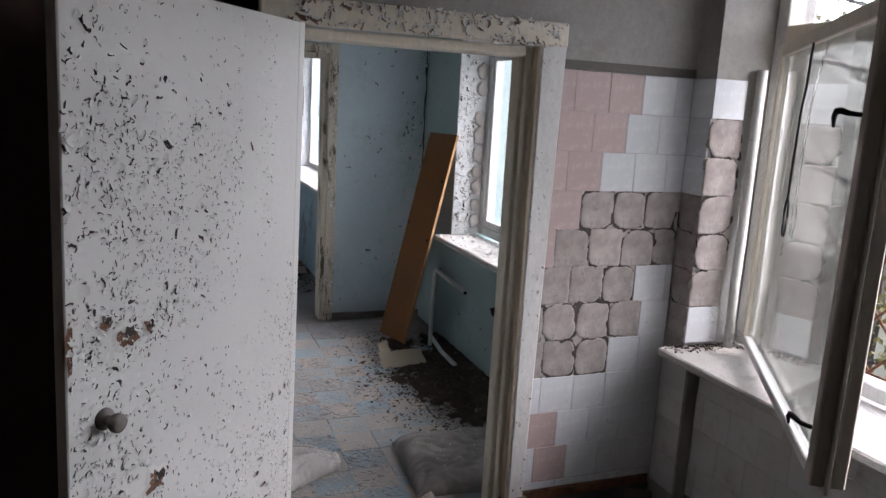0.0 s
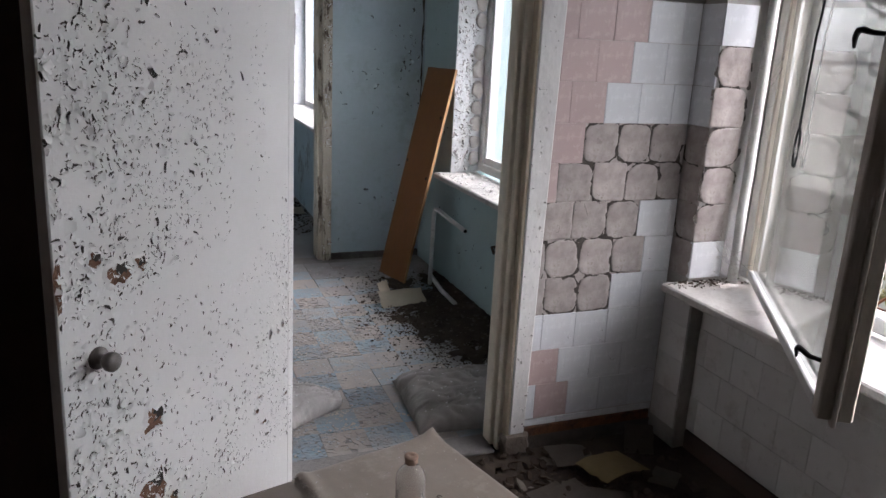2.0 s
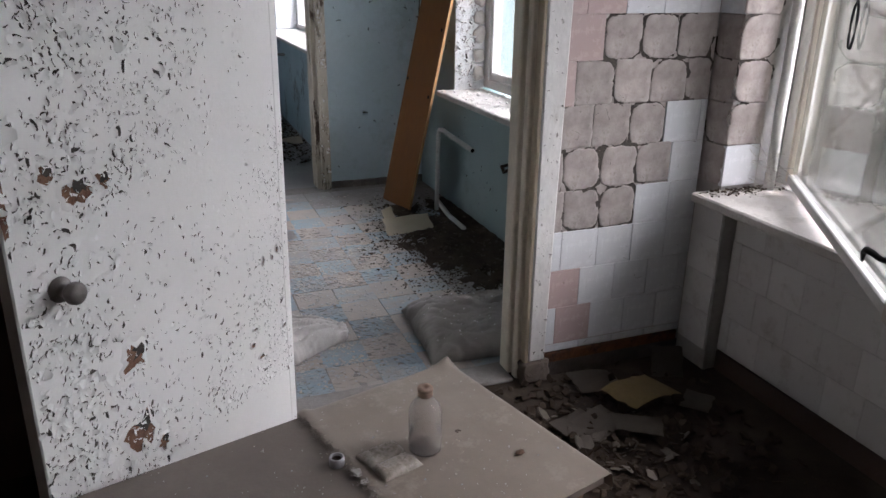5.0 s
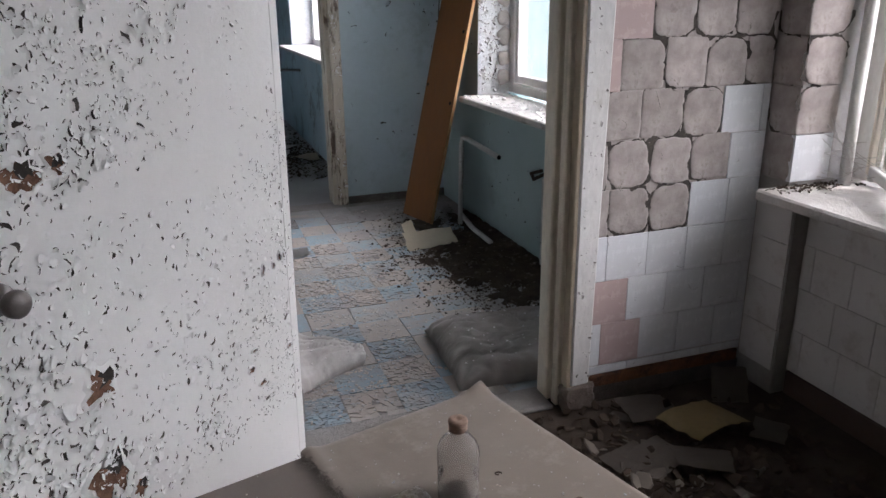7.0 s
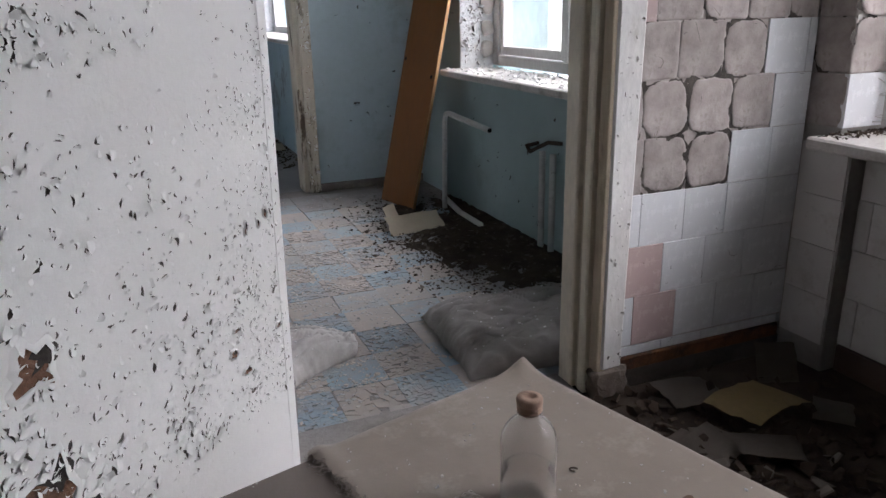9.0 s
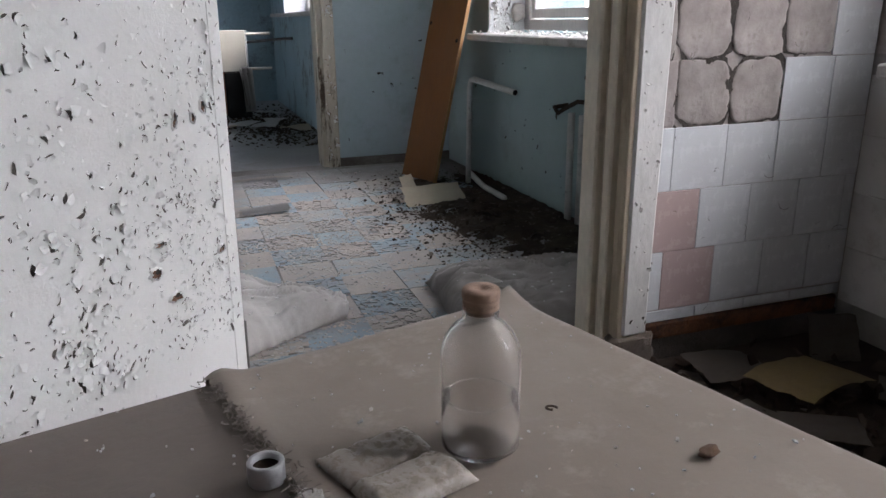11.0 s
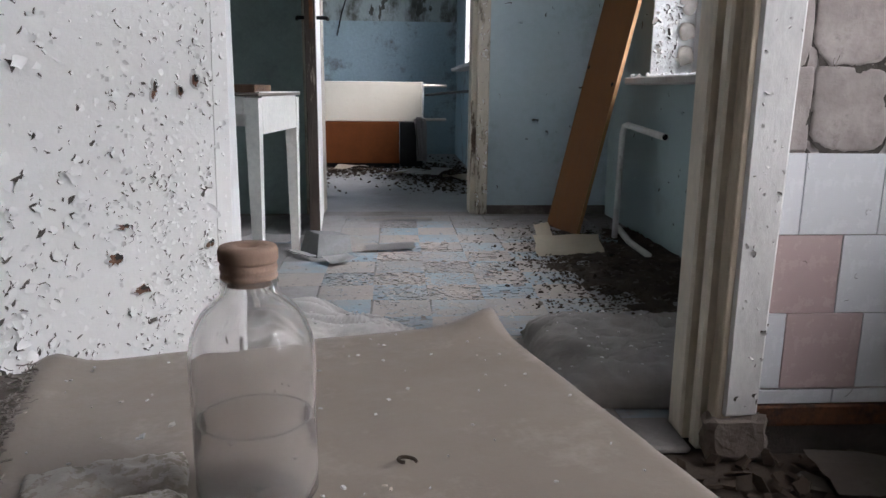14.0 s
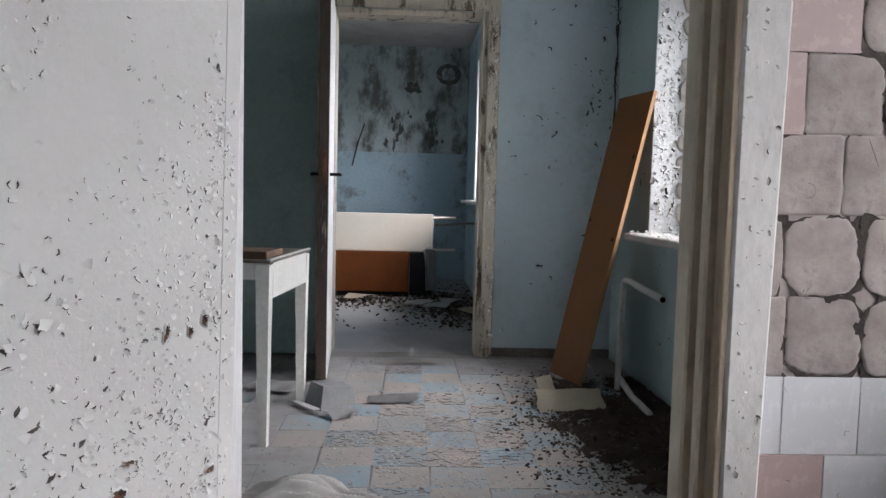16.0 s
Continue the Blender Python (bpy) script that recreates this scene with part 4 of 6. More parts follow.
bm = bmesh.new()
NX, NY = 56, 64
CWID = 0.505
grid = []
rng = random.Random(4)
for j in range(NY + 1):
    row = []
    for i in range(NX + 1):
        u, v = i / NX, j / NY
        x, y = u * CWID, v * (TD + 0.01)
        if i == NX:
            x += 0.010 * noise.noise((y * 22, 0, 3)) + 0.006 * noise.noise((y * 70, 1, 0))
        z = TZ + 0.0015 + 0.0014 * noise.noise((x * 9, y * 9, 0.3)) + 0.0006 * noise.noise((x * 30, y * 30, 2))
        # pinched peak at the far corner
        r = math.hypot(x, y)
        z += 0.014 * math.exp(-(r / 0.045) ** 2) + 0.007 * math.exp(-((x - y) / 0.03) ** 2) * math.exp(-r / 0.08)
        # rounded edges that fall over the board
        e = min(x, y)
        if e < 0.012:
            z -= (0.012 - e) ** 2 * 40
        # pulled-up fold beside the torn edge, low waves
        z += 0.010 * math.exp(-((x - CWID + 0.02) / 0.022) ** 2) * math.exp(-(y / 0.10) ** 2)
        z += 0.003 * math.exp(-((x - CWID + 0.012) / 0.014) ** 2)
        row.append(bm.verts.new((x, y, z)))
    grid.append(row)
for a, c in zip(grid, grid[1:]):
    for i in range(NX):
        bm.faces.new((a[i], a[i + 1], c[i + 1], c[i]))
# hanging hem along the two far edges
hem = bmesh.new()
edges = [[p.co.copy() for p in grid[0]], [r[0].co.copy() for r in grid]]
for side, line in enumerate(edges):
    a = [hem.verts.new(p + Vector((0, 0, -0.0006))) for p in line]
    c = []
    for p in line:
        w = 0.004 * noise.noise((p.x * 14, p.y * 14, side)) - 0.006
        d = TZ - 0.05 - 0.01 * noise.noise((p.x * 8, p.y * 8, 2))
        c.append(hem.verts.new((p.x, w, d) if side == 0 else (w, p.y, d)))
    for i in range(len(a) - 1):
        hem.faces.new((a[i + 1], a[i], c[i], c[i + 1]))
cloth = solid("oilcloth", bm, OILCLOTH, "dusty beige oilcloth with a pinched corner and a torn edge", "tablecloth", smooth=True, m=TM)

part("hem", hem, OILCLOTH, cloth, smooth=True)

# cobweb lint along the torn edge
bm = bmesh.new()
for i in range(420):
    y = rng.uniform(0.015, TD - 0.05)
    p = Vector((CWID + 0.004 + rng.gauss(0, 0.006), y, TZ + 0.004 + rng.uniform(0, 0.006)))
    a, turn = rng.uniform(0, 6.3), rng.uniform(-0.9, 0.9)
    pts = [p.copy()]
    for q in range(4):
        p = p + Vector((math.cos(a), math.sin(a), rng.uniform(-0.3, 0.35))) * rng.uniform(0.0015, 0.005)
        p.z = max(p.z, TZ + 0.002)
        a += turn
        pts.append(p.copy())
    tube(bm, pts, rng.uniform(0.0003, 0.0011), 4)
solid("lint", bm, LINT, "grey cobweb and torn fibres along the oilcloth edge", "lint", kind="stuff", m=TM)
bm = bmesh.new()
for _ in range(4):
    c = Vector((CWID + 0.0, 0.33 + rng.uniform(-0.02, 0.05), TZ + 0.004))
    s = rng.uniform(0.008, 0.015)
    ring = [bm.verts.new(c + Vector((s * math.cos(g) * rng.uniform(0.5, 1.1), s * 1.4 * math.sin(g) * rng.uniform(0.5, 1.1), rng.uniform(0, 0.007)))) for g in [q * math.tau / 7 for q in range(7)]]
    bm.faces.new(ring)
solid("paint_scraps", bm, WEB, "pale scraps of peeled paint on the table", "debris", kind="stuff", m=TM)
bits = scatter(rng, 130, (0.02, 0.02, TL - 0.05, TD - 0.03), (0.0012, 0.0042), 0.5, TZ + 0.0035, 0.3)
solid("crumbs", bits, CHIPS, "pale and dark crumbs scattered on the oilcloth", "debris", kind="stuff", m=TM)

bits = scatter(rng, 150, (0.02, 0.02, TL - 0.05, TD - 0.03), (0.0008, 0.003), 0.5, TZ + 0.0035, 0.3)
solid("specks", bits, PAPER_WHITE, "white specks of paint on the oilcloth", "debris", kind="stuff", m=TM)

# bottle
BX, BY = 0.931, 1.551
bottle = thing("glass_bottle", "clear glass medicine bottle with a brown stopper, part full", "bottle", pose(BX, BY, TZ + 0.003) @ Matrix.Diagonal((0.985, 0.985, 0.93, 1)))
R = 0.0425
outer = [(0.030, 0.0), (0.037, 0.002), (R * 0.985, 0.007), (R * 0.985, 0.03), (R * 0.99, 0.07), (R, 0.100), (R, 0.108), (0.0419, 0.118), (0.0402, 0.1275), (0.0368, 0.137), (0.0318, 0.1455), (0.0255, 0.152), (0.0205, 0.1565),
         (0.0188, 0.160), (0.0182, 0.164), (0.0192, 0.1665), (0.0186, 0.169), (0.0182, 0.178), (0.0178, 0.180)]
inner = [(0.0150, 0.180), (0.0150, 0.160), (0.0185, 0.1555), (0.0233, 0.1505), (0.0295, 0.1440), (0.0345, 0.1355), (0.0379, 0.1265), (0.0396, 0.117), (0.0402, 0.107), (0.040, 0.07), (0.0395, 0.03), (0.0395, 0.010), (0.034, 0.006), (0.0001, 0.005)]
bm = bmesh.new()
lathe(bm, [(0.0001, 0.0025)] + outer + inner, 56)
part("body", bm, BOTTLE_GLASS, bottle, "dusty clear glass", smooth=True)
bm = bmesh.new()
lathe(bm, [(0.0001, 0.0042), (0.034, 0.0050), (0.0398, 0.0095), (0.0400, 0.0655), (0.0385, 0.0645), (0.0001, 0.0642)], 48)
part("liquid", bm, WATER, bottle, "clear liquid", smooth=True)
bm = bmesh.new()
lathe(bm, [(0.0378 + 0.0009 * math.cos(q * math.tau / 8), 0.0655 + 0.0007 * math.sin(q * math.tau / 8)) for q in range(9)], 48)
part("meniscus", bm, GLASS, bottle, "rim of the liquid", smooth=True)
bm = bmesh.new()
lathe(bm, [(0.0001, 0.164), (0.0147, 0.165), (0.0148, 0.1805), (0.0186, 0.181), (0.0196, 0.183), (0.0196, 0.1895), (0.0184, 0.1922), (0.008, 0.1925), (0.006, 0.190), (0.0001, 0.1895)], 36)
part("stopper", bm, CORK, bottle, "worn brown rubber stopper", smooth=True)
bm = bmesh.new()
lathe(bm, [(0.0184, 0.1695), (0.0189, 0.1703), (0.0189, 0.1722), (0.0184, 0.1732), (0.0184, 0.1750), (0.0189, 0.1760), (0.0189, 0.1778), (0.0184, 0.1792), (0.0184, 0.1812)], 36)
part("collar", bm, CORK, bottle, "ridged brown neck rings", smooth=True)

# aluminium cap
cap = thing("metal_cap", "dull aluminium bottle cap standing open side up", "bottle cap", pose(0.709, 1.563, TZ + 0.004) @ Matrix.Scale(0.86, 4))
bm = bmesh.new()
lathe(bm, [(0.0001, 0.001), (0.0205, 0.001), (0.0215, 0.003), (0.0215, 0.026), (0.0205, 0.0275), (0.0165, 0.0275), (0.0155, 0.026), (0.0155, 0.010), (0.0001, 0.010)], 36)
part("shell", bm, STEEL, cap, smooth=True)
# dark-coloured disc inside the cap paints the shade of its hollow
bm = bmesh.new()
lathe(bm, [(0.0001, 0.0105), (0.0148, 0.0105), (0.0152, 0.020), (0.012, 0.0165), (0.0001, 0.0125)], 30)
part("liner", bm, RUBBLE, cap, "liner, the hollow's shade put into its dark colour", smooth=True)

# folded foil packet
bm = bmesh.new()
ang = math.atan2(1.493 - 1.463, 0.901 - 0.802)
pw, pd = 0.108, 0.125
gn = 34
g2 = []
for j in range(gn + 1):
    row = []
    for i in range(gn + 1):
        u, v = i / gn, j / gn
        x, y = u * pw, v * pd
        x += 0.004 * noise.noise((u * 3, v * 3, 9)) - 0.006 * v
        hold = min(1, 9 * u, 9 * (1 - u)) ** 0.5
        z = 0.002 + hold * (0.0135 * max(0.0, math.sin(math.pi * min(1, v / 0.50))) ** 0.35 if v < 0.5 else 0.0065 * max(0.0, math.sin(math.pi * (v - 0.5) / 0.5)) ** 0.45)
        fold = 1 - 3 * abs(noise.noise((u * 4.5, v * 5, 1)))
        z += hold * (0.0013 * fold + 0.0008 * noise.noise((u * 13, v * 12, 4))) + 0.004 * max(0.0, v - 0.86) / 0.14 * (0.5 + noise.noise((u * 5, 0, 7)))
        row.append(bm.verts.new((x, y, max(0.0008, z))))
    g2.append(row)
rows = [[v.co.copy() for v in row] for row in g2]
bm.free()
packet = thing("foil_packet", "crumpled dusty foil packet folded double", "packet", pose(0.802, 1.460, TZ + 0.004, 0, 0, math.degrees(ang)))
for name, piece in (("front_fold", rows[:gn // 2 + 1]), ("back_fold", rows[gn // 2:])):
    bm = bmesh.new()
    g2 = [[bm.verts.new(p) for p in row] for row in piece]
    n = len(g2) - 1
    for a, c in zip(g2, g2[1:]):
        for i in range(gn):
            bm.faces.new((a[i], a[i + 1], c[i + 1], c[i]))
    rim = g2[0] + [g2[j][gn] for j in range(1, n + 1)] + [g2[n][i] for i in range(gn - 1, -1, -1)] + [g2[j][0] for j in range(n - 1, 0, -1)]
    low = [bm.verts.new((v.co.x, v.co.y, 0.0)) for v in rim]
    for i in range(len(rim)):
        bm.faces.new((rim[(i + 1) % len(rim)], rim[i], low[i], low[(i + 1) % len(low)]))
    part(name, bm, PACKET, packet, smooth=True)

# two small things on the cloth
bm = bmesh.new()
bmesh.ops.create_icosphere(bm, subdivisions=3, radius=1.0)
for v in bm.verts:
    f = 1 + 0.3 * noise.noise(v.co * 1.8)
    v.co = Vector((v.co.x * 0.0135 * f, v.co.y * 0.0075 * f, v.co.z * 0.0055 * f + 0.005))
solid("dry_crumb", bm, TRIM_BROWN, "small dry brown crumb", "crumb", smooth=True, m=pose(1.146, 1.452, TZ + 0.003, 0, 0, 12))
bm = bmesh.new()
tube(bm, [(0.008 * math.cos(a) * (1 - a / 12), 0.006 * math.sin(a), 0.0035 + 0.0006 * a) for a in [k * 0.5 for k in range(10)]], 0.0014, 6)
solid("dark_curl", bm, RUBBLE, "tiny dark curled shred", "debris", m=pose(1.034, 1.588, TZ + 0.003))

# ---- pillows ----
def pillow(m, w, d, h, mat, label, seed, wrinkle, knot=None, steep=3.0):
    """A limp pillow; knot: the corner (u, v) at which its case is drawn together."""
    bm = bmesh.new()
    n = 64
    o = seed * 7.3
    tops, lows = [], []
    for j in range(n + 1):
        rt, rl = [], []
        for i in range(n + 1):
            u, v = i / n * 2 - 1, j / n * 2 - 1
            e = max(0.0, (1 - abs(u) ** steep)) ** 0.5 * max(0.0, (1 - abs(v) ** steep)) ** 0.5
            x = u * w / 2 * (1 - 0.10 * (1 - abs(u)) * v * v) * (1 + 0.06 * noise.noise((v * 2 + o, 1, 0)) + 0.02 * noise.noise((v * 9 + o, 1, 0)))
            y = v * d / 2 * (1 - 0.10 * (1 - abs(v)) * u * u) * (1 + 0.06 * noise.noise((u * 2 + o, 4, 0)) + 0.02 * noise.noise((u * 9 + o, 4, 0)))
            bend = 0.8 * noise.noise((u * 1.3 + o, v * 1.3, 2)) + 0.35 * noise.noise((u * 3 + o, v * 3, 6))
            rise = h * e * (0.85 + 0.35 * noise.noise((u * 1.2 + o, v * 1.2, 9)))
            if knot:
                g = math.atan2(v - knot[1] * 1.15, u - knot[0] * 1.15)
                r = math.hypot(u - knot[0], v - knot[1])
                fold = 1 - abs(noise.noise((g * 5.5 + bend * 0.7, r * 0.6 + o, 0))) * 3.2
                fold2 = 1 - abs(noise.noise((g * 9 + bend, r * 1.1 + o, 3))) * 3.2
                wr = wrinkle * (0.5 * fold + 0.14 * fold2) * (0.35 + 0.9 * math.exp(-r * 0.9)) + wrinkle * 0.6 * noise.noise((u * 2 + o, v * 2, 8))
                pull = math.exp(-(r / 0.32) ** 2)
                x += knot[0] * 0.055 * pull
                y += knot[1] * 0.055 * pull
                rise = rise * (1 - 0.5 * pull) + 0.03 * pull
                keep = min(1.0, e * 1.6 + 0.5 * pull)
            else:
                fold = 1 - abs(noise.noise((u * 1.2 + o, v * 5.5 + bend * 2.6, 0))) * 3.2
                fold2 = 1 - abs(noise.noise((u * 2.4 + o, v * 13 + bend * 5.0, 4))) * 3.2
                fold3 = noise.noise((u * 6 + o, v * 24 + bend * 6, 7))
                wr = wrinkle * (0.46 * fold + 0.26 * fold2 + 0.07 * fold3)
                keep = min(1.0, e * 1.8)
            wr += 0.03 * wrinkle * noise.noise((u * 16 + o, v * 16, 5))
            rt.append(bm.verts.new((x, y, max(rise + wr * keep + 0.006, 0.006))))
            rl.append(bm.verts.new((x * 0.98, y * 0.98, 0.0)))
        tops.append(rt)
        lows.append(rl)
    for a, c in zip(tops, tops[1:]):
        for i in range(n):
            bm.faces.new((a[i], a[i + 1], c[i + 1], c[i]))
    for a, c in zip(lows, lows[1:]):
        for i in range(n):
            bm.faces.new((a[i + 1], a[i], c[i], c[i + 1]))
    for i in range(n):
        bm.faces.new((lows[0][i], lows[0][i + 1], tops[0][i + 1], tops[0][i]))
        bm.faces.new((tops[n][i], tops[n][i + 1], lows[n][i + 1], lows[n][i]))
        bm.faces.new((tops[i][0], tops[i + 1][0], lows[i + 1][0], lows[i][0]))
        bm.faces.new((lows[i][n], lows[i + 1][n], tops[i + 1][n], tops[i][n]))
    rng = random.Random(seed)
    bits = bmesh.new()
    for _ in range(70):
        p = tops[rng.randint(5, n - 5)][rng.randint(5, n - 5)].co
        s = rng.uniform(0.002, 0.006)
        ring = [(p.x + s * math.cos(g) * rng.uniform(0.6, 1.2), p.y + s * math.sin(g) * rng.uniform(0.6, 1.2)) for g in [q * math.tau / 5 for q in range(5)]]
        lo = [bits.verts.new((x, y, p.z)) for x, y in ring]
        hi = [bits.verts.new((x, y, p.z + s * 0.6)) for x, y in ring]
        bits.faces.new(hi)
        for i in range(5):
            bits.faces.new((lo[i], lo[(i + 1) % 5], hi[(i + 1) % 5], hi[i]))
    ob = solid("pillow", bm, mat, label, "pillow", smooth=True, m=m)
    part("crumbs", bits, FLAKE_WHITE, ob, "pale crumbs of plaster", kind="stuff")
    return ob


pillow(pose(0.75, 3.14, 0.004, 0, 0, 33), 0.46, 0.45, 0.118, CLOTH, "dirty white crumpled pillow lying on the floor, one corner drawn together", 1, 0.046, (0.95, -0.75))
pillow(pose(1.715, 2.985, 0.004, 0, 0, -4), 0.63, 0.57, 0.082, CLOTH_GREY, "flat grey wrinkled dirty pillow lying on the floor", 2, 0.036, None, 7.0)

# ---- leaning board ----
BL, BR = Vector((1.888, 5.205, 0.003)), Vector((1.972, 4.855, 0.003))
UP = Vector((0.222, 0.018, 1.0))
TL_, TR_ = BL + UP * 1.575, BR + UP * 1.575
n = (BR - BL).cross(UP).normalized()
board = thing("wooden_board", "orange-brown chipboard panel leaning against the window wall", "board")
bm = bmesh.new()
q = [BL, BR, TR_, TL_]
f = [bm.verts.new(p) for p in q]
g = [bm.verts.new(p - n * 0.018) for p in q]
bm.faces.new(f)
bm.faces.new(g[::-1])
for i in range(4):
    bm.faces.new((f[(i + 1) % 4], f[i], g[i], g[(i + 1) % 4]))
part("panel", bm, BOARD, board)
bm = bmesh.new()
e = (BR - BL).normalized() * 0.0025
f = [bm.verts.new(p) for p in (BR + e + n * 0.001, TR_ + e + n * 0.001, TR_ + e - n * 0.019, BR + e - n * 0.019)]
g = [bm.verts.new(v.co - e) for v in f]
bm.faces.new(f)
for i in range(4):
    bm.faces.new((f[(i + 1) % 4], f[i], g[i], g[(i + 1) % 4]))
part("edge_strip", bm, BOARD_EDGE, board, "raw pale orange edge")
# fitting holes: flat black discs, their inner darkness only painted
for t, s in ((0.50, 0.9), (0.56, 0.06), (0.78, 0.9)):
    bm = bmesh.new()
    c = BL.lerp(BR, s) + UP * (1.575 * t) + n * 0.001
    bmesh.ops.create_circle(bm, cap_ends=True, segments=12, radius=0.012, matrix=Matrix.Translation(c) @ n.to_track_quat("Z", "Y").to_matrix().to_4x4())
    part("hole", bm, BLACK, board, "black disc painting the dark inside of a fitting hole")

# ---- heating pipes left on the wall ----
pipe = thing("cut_pipe", "chipped white heating pipe bent from the wall, cut open", "pipe")
bm = bmesh.new()
tube(bm, [(2.165, 4.80, 0.0), (2.175, 4.80, 0.55), (2.18, 4.785, 0.585), (2.18, 4.74, 0.592), (2.18, 4.21, 0.566)], 0.0155, 12)
part("tube", bm, PIPE_PAINT, pipe, smooth=True)
# the tube is closed; a black disc paints its dark bore
bm = bmesh.new()
bmesh.ops.create_circle(bm, cap_ends=True, segments=14, radius=0.013, matrix=pose(2.18, 4.2085, 0.566, 90, 0, 0))
part("open_end", bm, BLACK, pipe, "black disc painting the dark inside of the cut pipe")
pipe2 = thing("fallen_pipe", "chipped white pipe lying on the floor", "pipe")
bm = bmesh.new()
tube(bm, [(2.20, 4.86, 0.05), (2.19, 4.62, 0.02), (2.185, 4.33, 0.019)], 0.0165, 12)
part("tube", bm, PIPE_PAINT, pipe2, smooth=True)
pipe3 = thing("wall_pipe", "pale painted vertical pipe stub with an iron bracket", "pipe")
for y in (3.875, 3.775):
    bm = bmesh.new()
    tube(bm, [(2.305, y, 0.0), (2.305, y, 0.50)], 0.016, 10)
    part("tube", bm, PIPE_PAINT, pipe3, smooth=True)
bm = bmesh.new()
tube(bm, [(2.335, 3.97, 0.525), (2.26, 3.955, 0.52), (2.25, 3.90, 0.50), (2.26, 3.84, 0.53), (2.28, 3.78, 0.56), (2.335, 3.74, 0.555)], 0.010, 8)
part("bracket", bm, RUBBLE, pipe3, "dark iron bracket")
pipe4 = thing("riser_pipe", "white painted heating riser beside the window", "pipe")
bm = bmesh.new()
tube(bm, [(2.665, 2.305, 0.79), (2.662, 2.308, 1.10), (2.668, 2.312, 1.28), (2.672, 2.318, 1.5), (2.675, 2.322, 2.0)], 0.021, 14)
part("tube", bm, PIPE_PAINT, pipe4, smooth=True)

# ---- white desk ----
DM = Matrix.Translation((0.531, 3.849, 0.0)) @ Matrix.Rotation(radians(-5.5), 4, "Z")     # near corner, y away from the walker, -x along the front
desk = thing("white_desk", "white painted wooden desk with tapered legs, top boards missing", "desk", DM)
def leg(bm, x, y, top, r0, r1):
    a = [bm.verts.new((x + sx * r0, y + sy * r0, top)) for sx, sy in ((-1, -1), (1, -1), (1, 1), (-1, 1))]
    c = [bm.verts.new((x + sx * r1, y + sy * r1, 0.0)) for sx, sy in ((-1, -1), (1, -1), (1, 1), (-1, 1))]
    bm.faces.new(a)
    bm.faces.new(c[::-1])
    for i in range(4):
        bm.faces.new((a[i], c[i], c[(i + 1) % 4], a[(i + 1) % 4]))
DWd, DDp = 0.62, 0.66
for x in (-0.028, -DWd + 0.028):
    for y in (0.028, DDp - 0.028):
        bm = bmesh.new()
        leg(bm, x, y, 0.718, 0.027, 0.017)
        part("leg", bm, DESK_WHITE, desk)
part("apron", boxes((-0.024, 0.056, 0.585, -0.002, DDp - 0.056, 0.725), bevel=0.002), DESK_WHITE, desk)
part("apron", boxes((-DWd + 0.002, 0.056, 0.585, -DWd + 0.024, DDp - 0.056, 0.725), bevel=0.002), DESK_WHITE, desk)
part("apron", boxes((-DWd + 0.056, DDp - 0.024, 0.585, -0.056, DDp - 0.002, 0.725), bevel=0.002), DESK_WHITE, desk)
part("apron", boxes((-DWd + 0.056, 0.002, 0.66, -0.056, 0.024, 0.725), bevel=0.002), DESK_WHITE, desk)
part("tabletop", boxes((-DWd, -0.006, 0.7255, 0.004, DDp + 0.004, 0.737), bevel=0.002), TABLE_TOP, desk, "dirty brown top")
part("edge_strip", boxes((-0.010, -0.004, 0.7372, 0.005, DDp + 0.004, 0.742), bevel=0.001), DESK_WHITE, desk)
solid("drawer_board", boxes((-0.42, 0.03, 0.738, -0.02, 0.26, 0.768), bevel=0.003), TRIM_BROWN, "loose brown board with a pale edge lying on the desk", "board", m=DM)

# ---- litter on the blue room floor ----
rng = random.Random(31)
def lay(name, w, d, x, y, rz, mat, label, category, z=0.004, curl=0.02, rx=0, ry=0, corner=0.0, group=""):
    return solid(name, sheet(w, d, rng, curl, corner=corner), mat, label, category, group, m=pose(x, y, z, rx, ry, rz))
lay("cardboard_piece", 0.33, 0.17, 1.845, 4.475, 2, CREAM_CARD, "torn piece of cream card tilted up on the floor", "cardboard", 0.026, 0.02, 27, 0)
lay("paper_scrap", 0.11, 0.14, 1.755, 4.60, 38, CREAM_CARD, "torn corner of yellowed paper standing behind the card", "paper", 0.055, 0.01, 62, 0)
lay("lino_piece", 0.24, 0.15, 1.0, 4.55, 4, LINO_GREY, "loose piece of pale lino on the floor", "lino", 0.012, 0.014)
lay("wood_strip", 0.40, 0.06, 1.05, 5.35, 3, LINO_BEIGE, "loose pale strip on the floor", "strip", 0.006, 0.01)
lay("paper_scrap", 0.13, 0.10, 0.78, 4.26, 30, PAPER_WHITE, "crumpled white paper scrap", "paper", 0.006, 0.05)
box1 = thing("cardboard_box", "crushed grey cardboard box under the desk", "box", pose(0.70, 4.48, 0.0, 0, 0, 40) @ Matrix.Scale(0.78, 4))
bm = bmesh.new()
pts = [(-0.13, -0.10, 0), (0.12, -0.105, 0), (0.13, 0.10, 0), (-0.12, 0.10, 0)]
a = [bm.verts.new(p) for p in pts]
c = [bm.verts.new((p[0] * 0.86 + 0.03, p[1] * 0.75 + 0.02, 0.105 + 0.035 * (p[0] < 0))) for p in pts]
bm.faces.new(a[::-1])
bm.faces.new(c)
for i in range(4):
    bm.faces.new((a[i], a[(i + 1) % 4], c[(i + 1) % 4], c[i]))
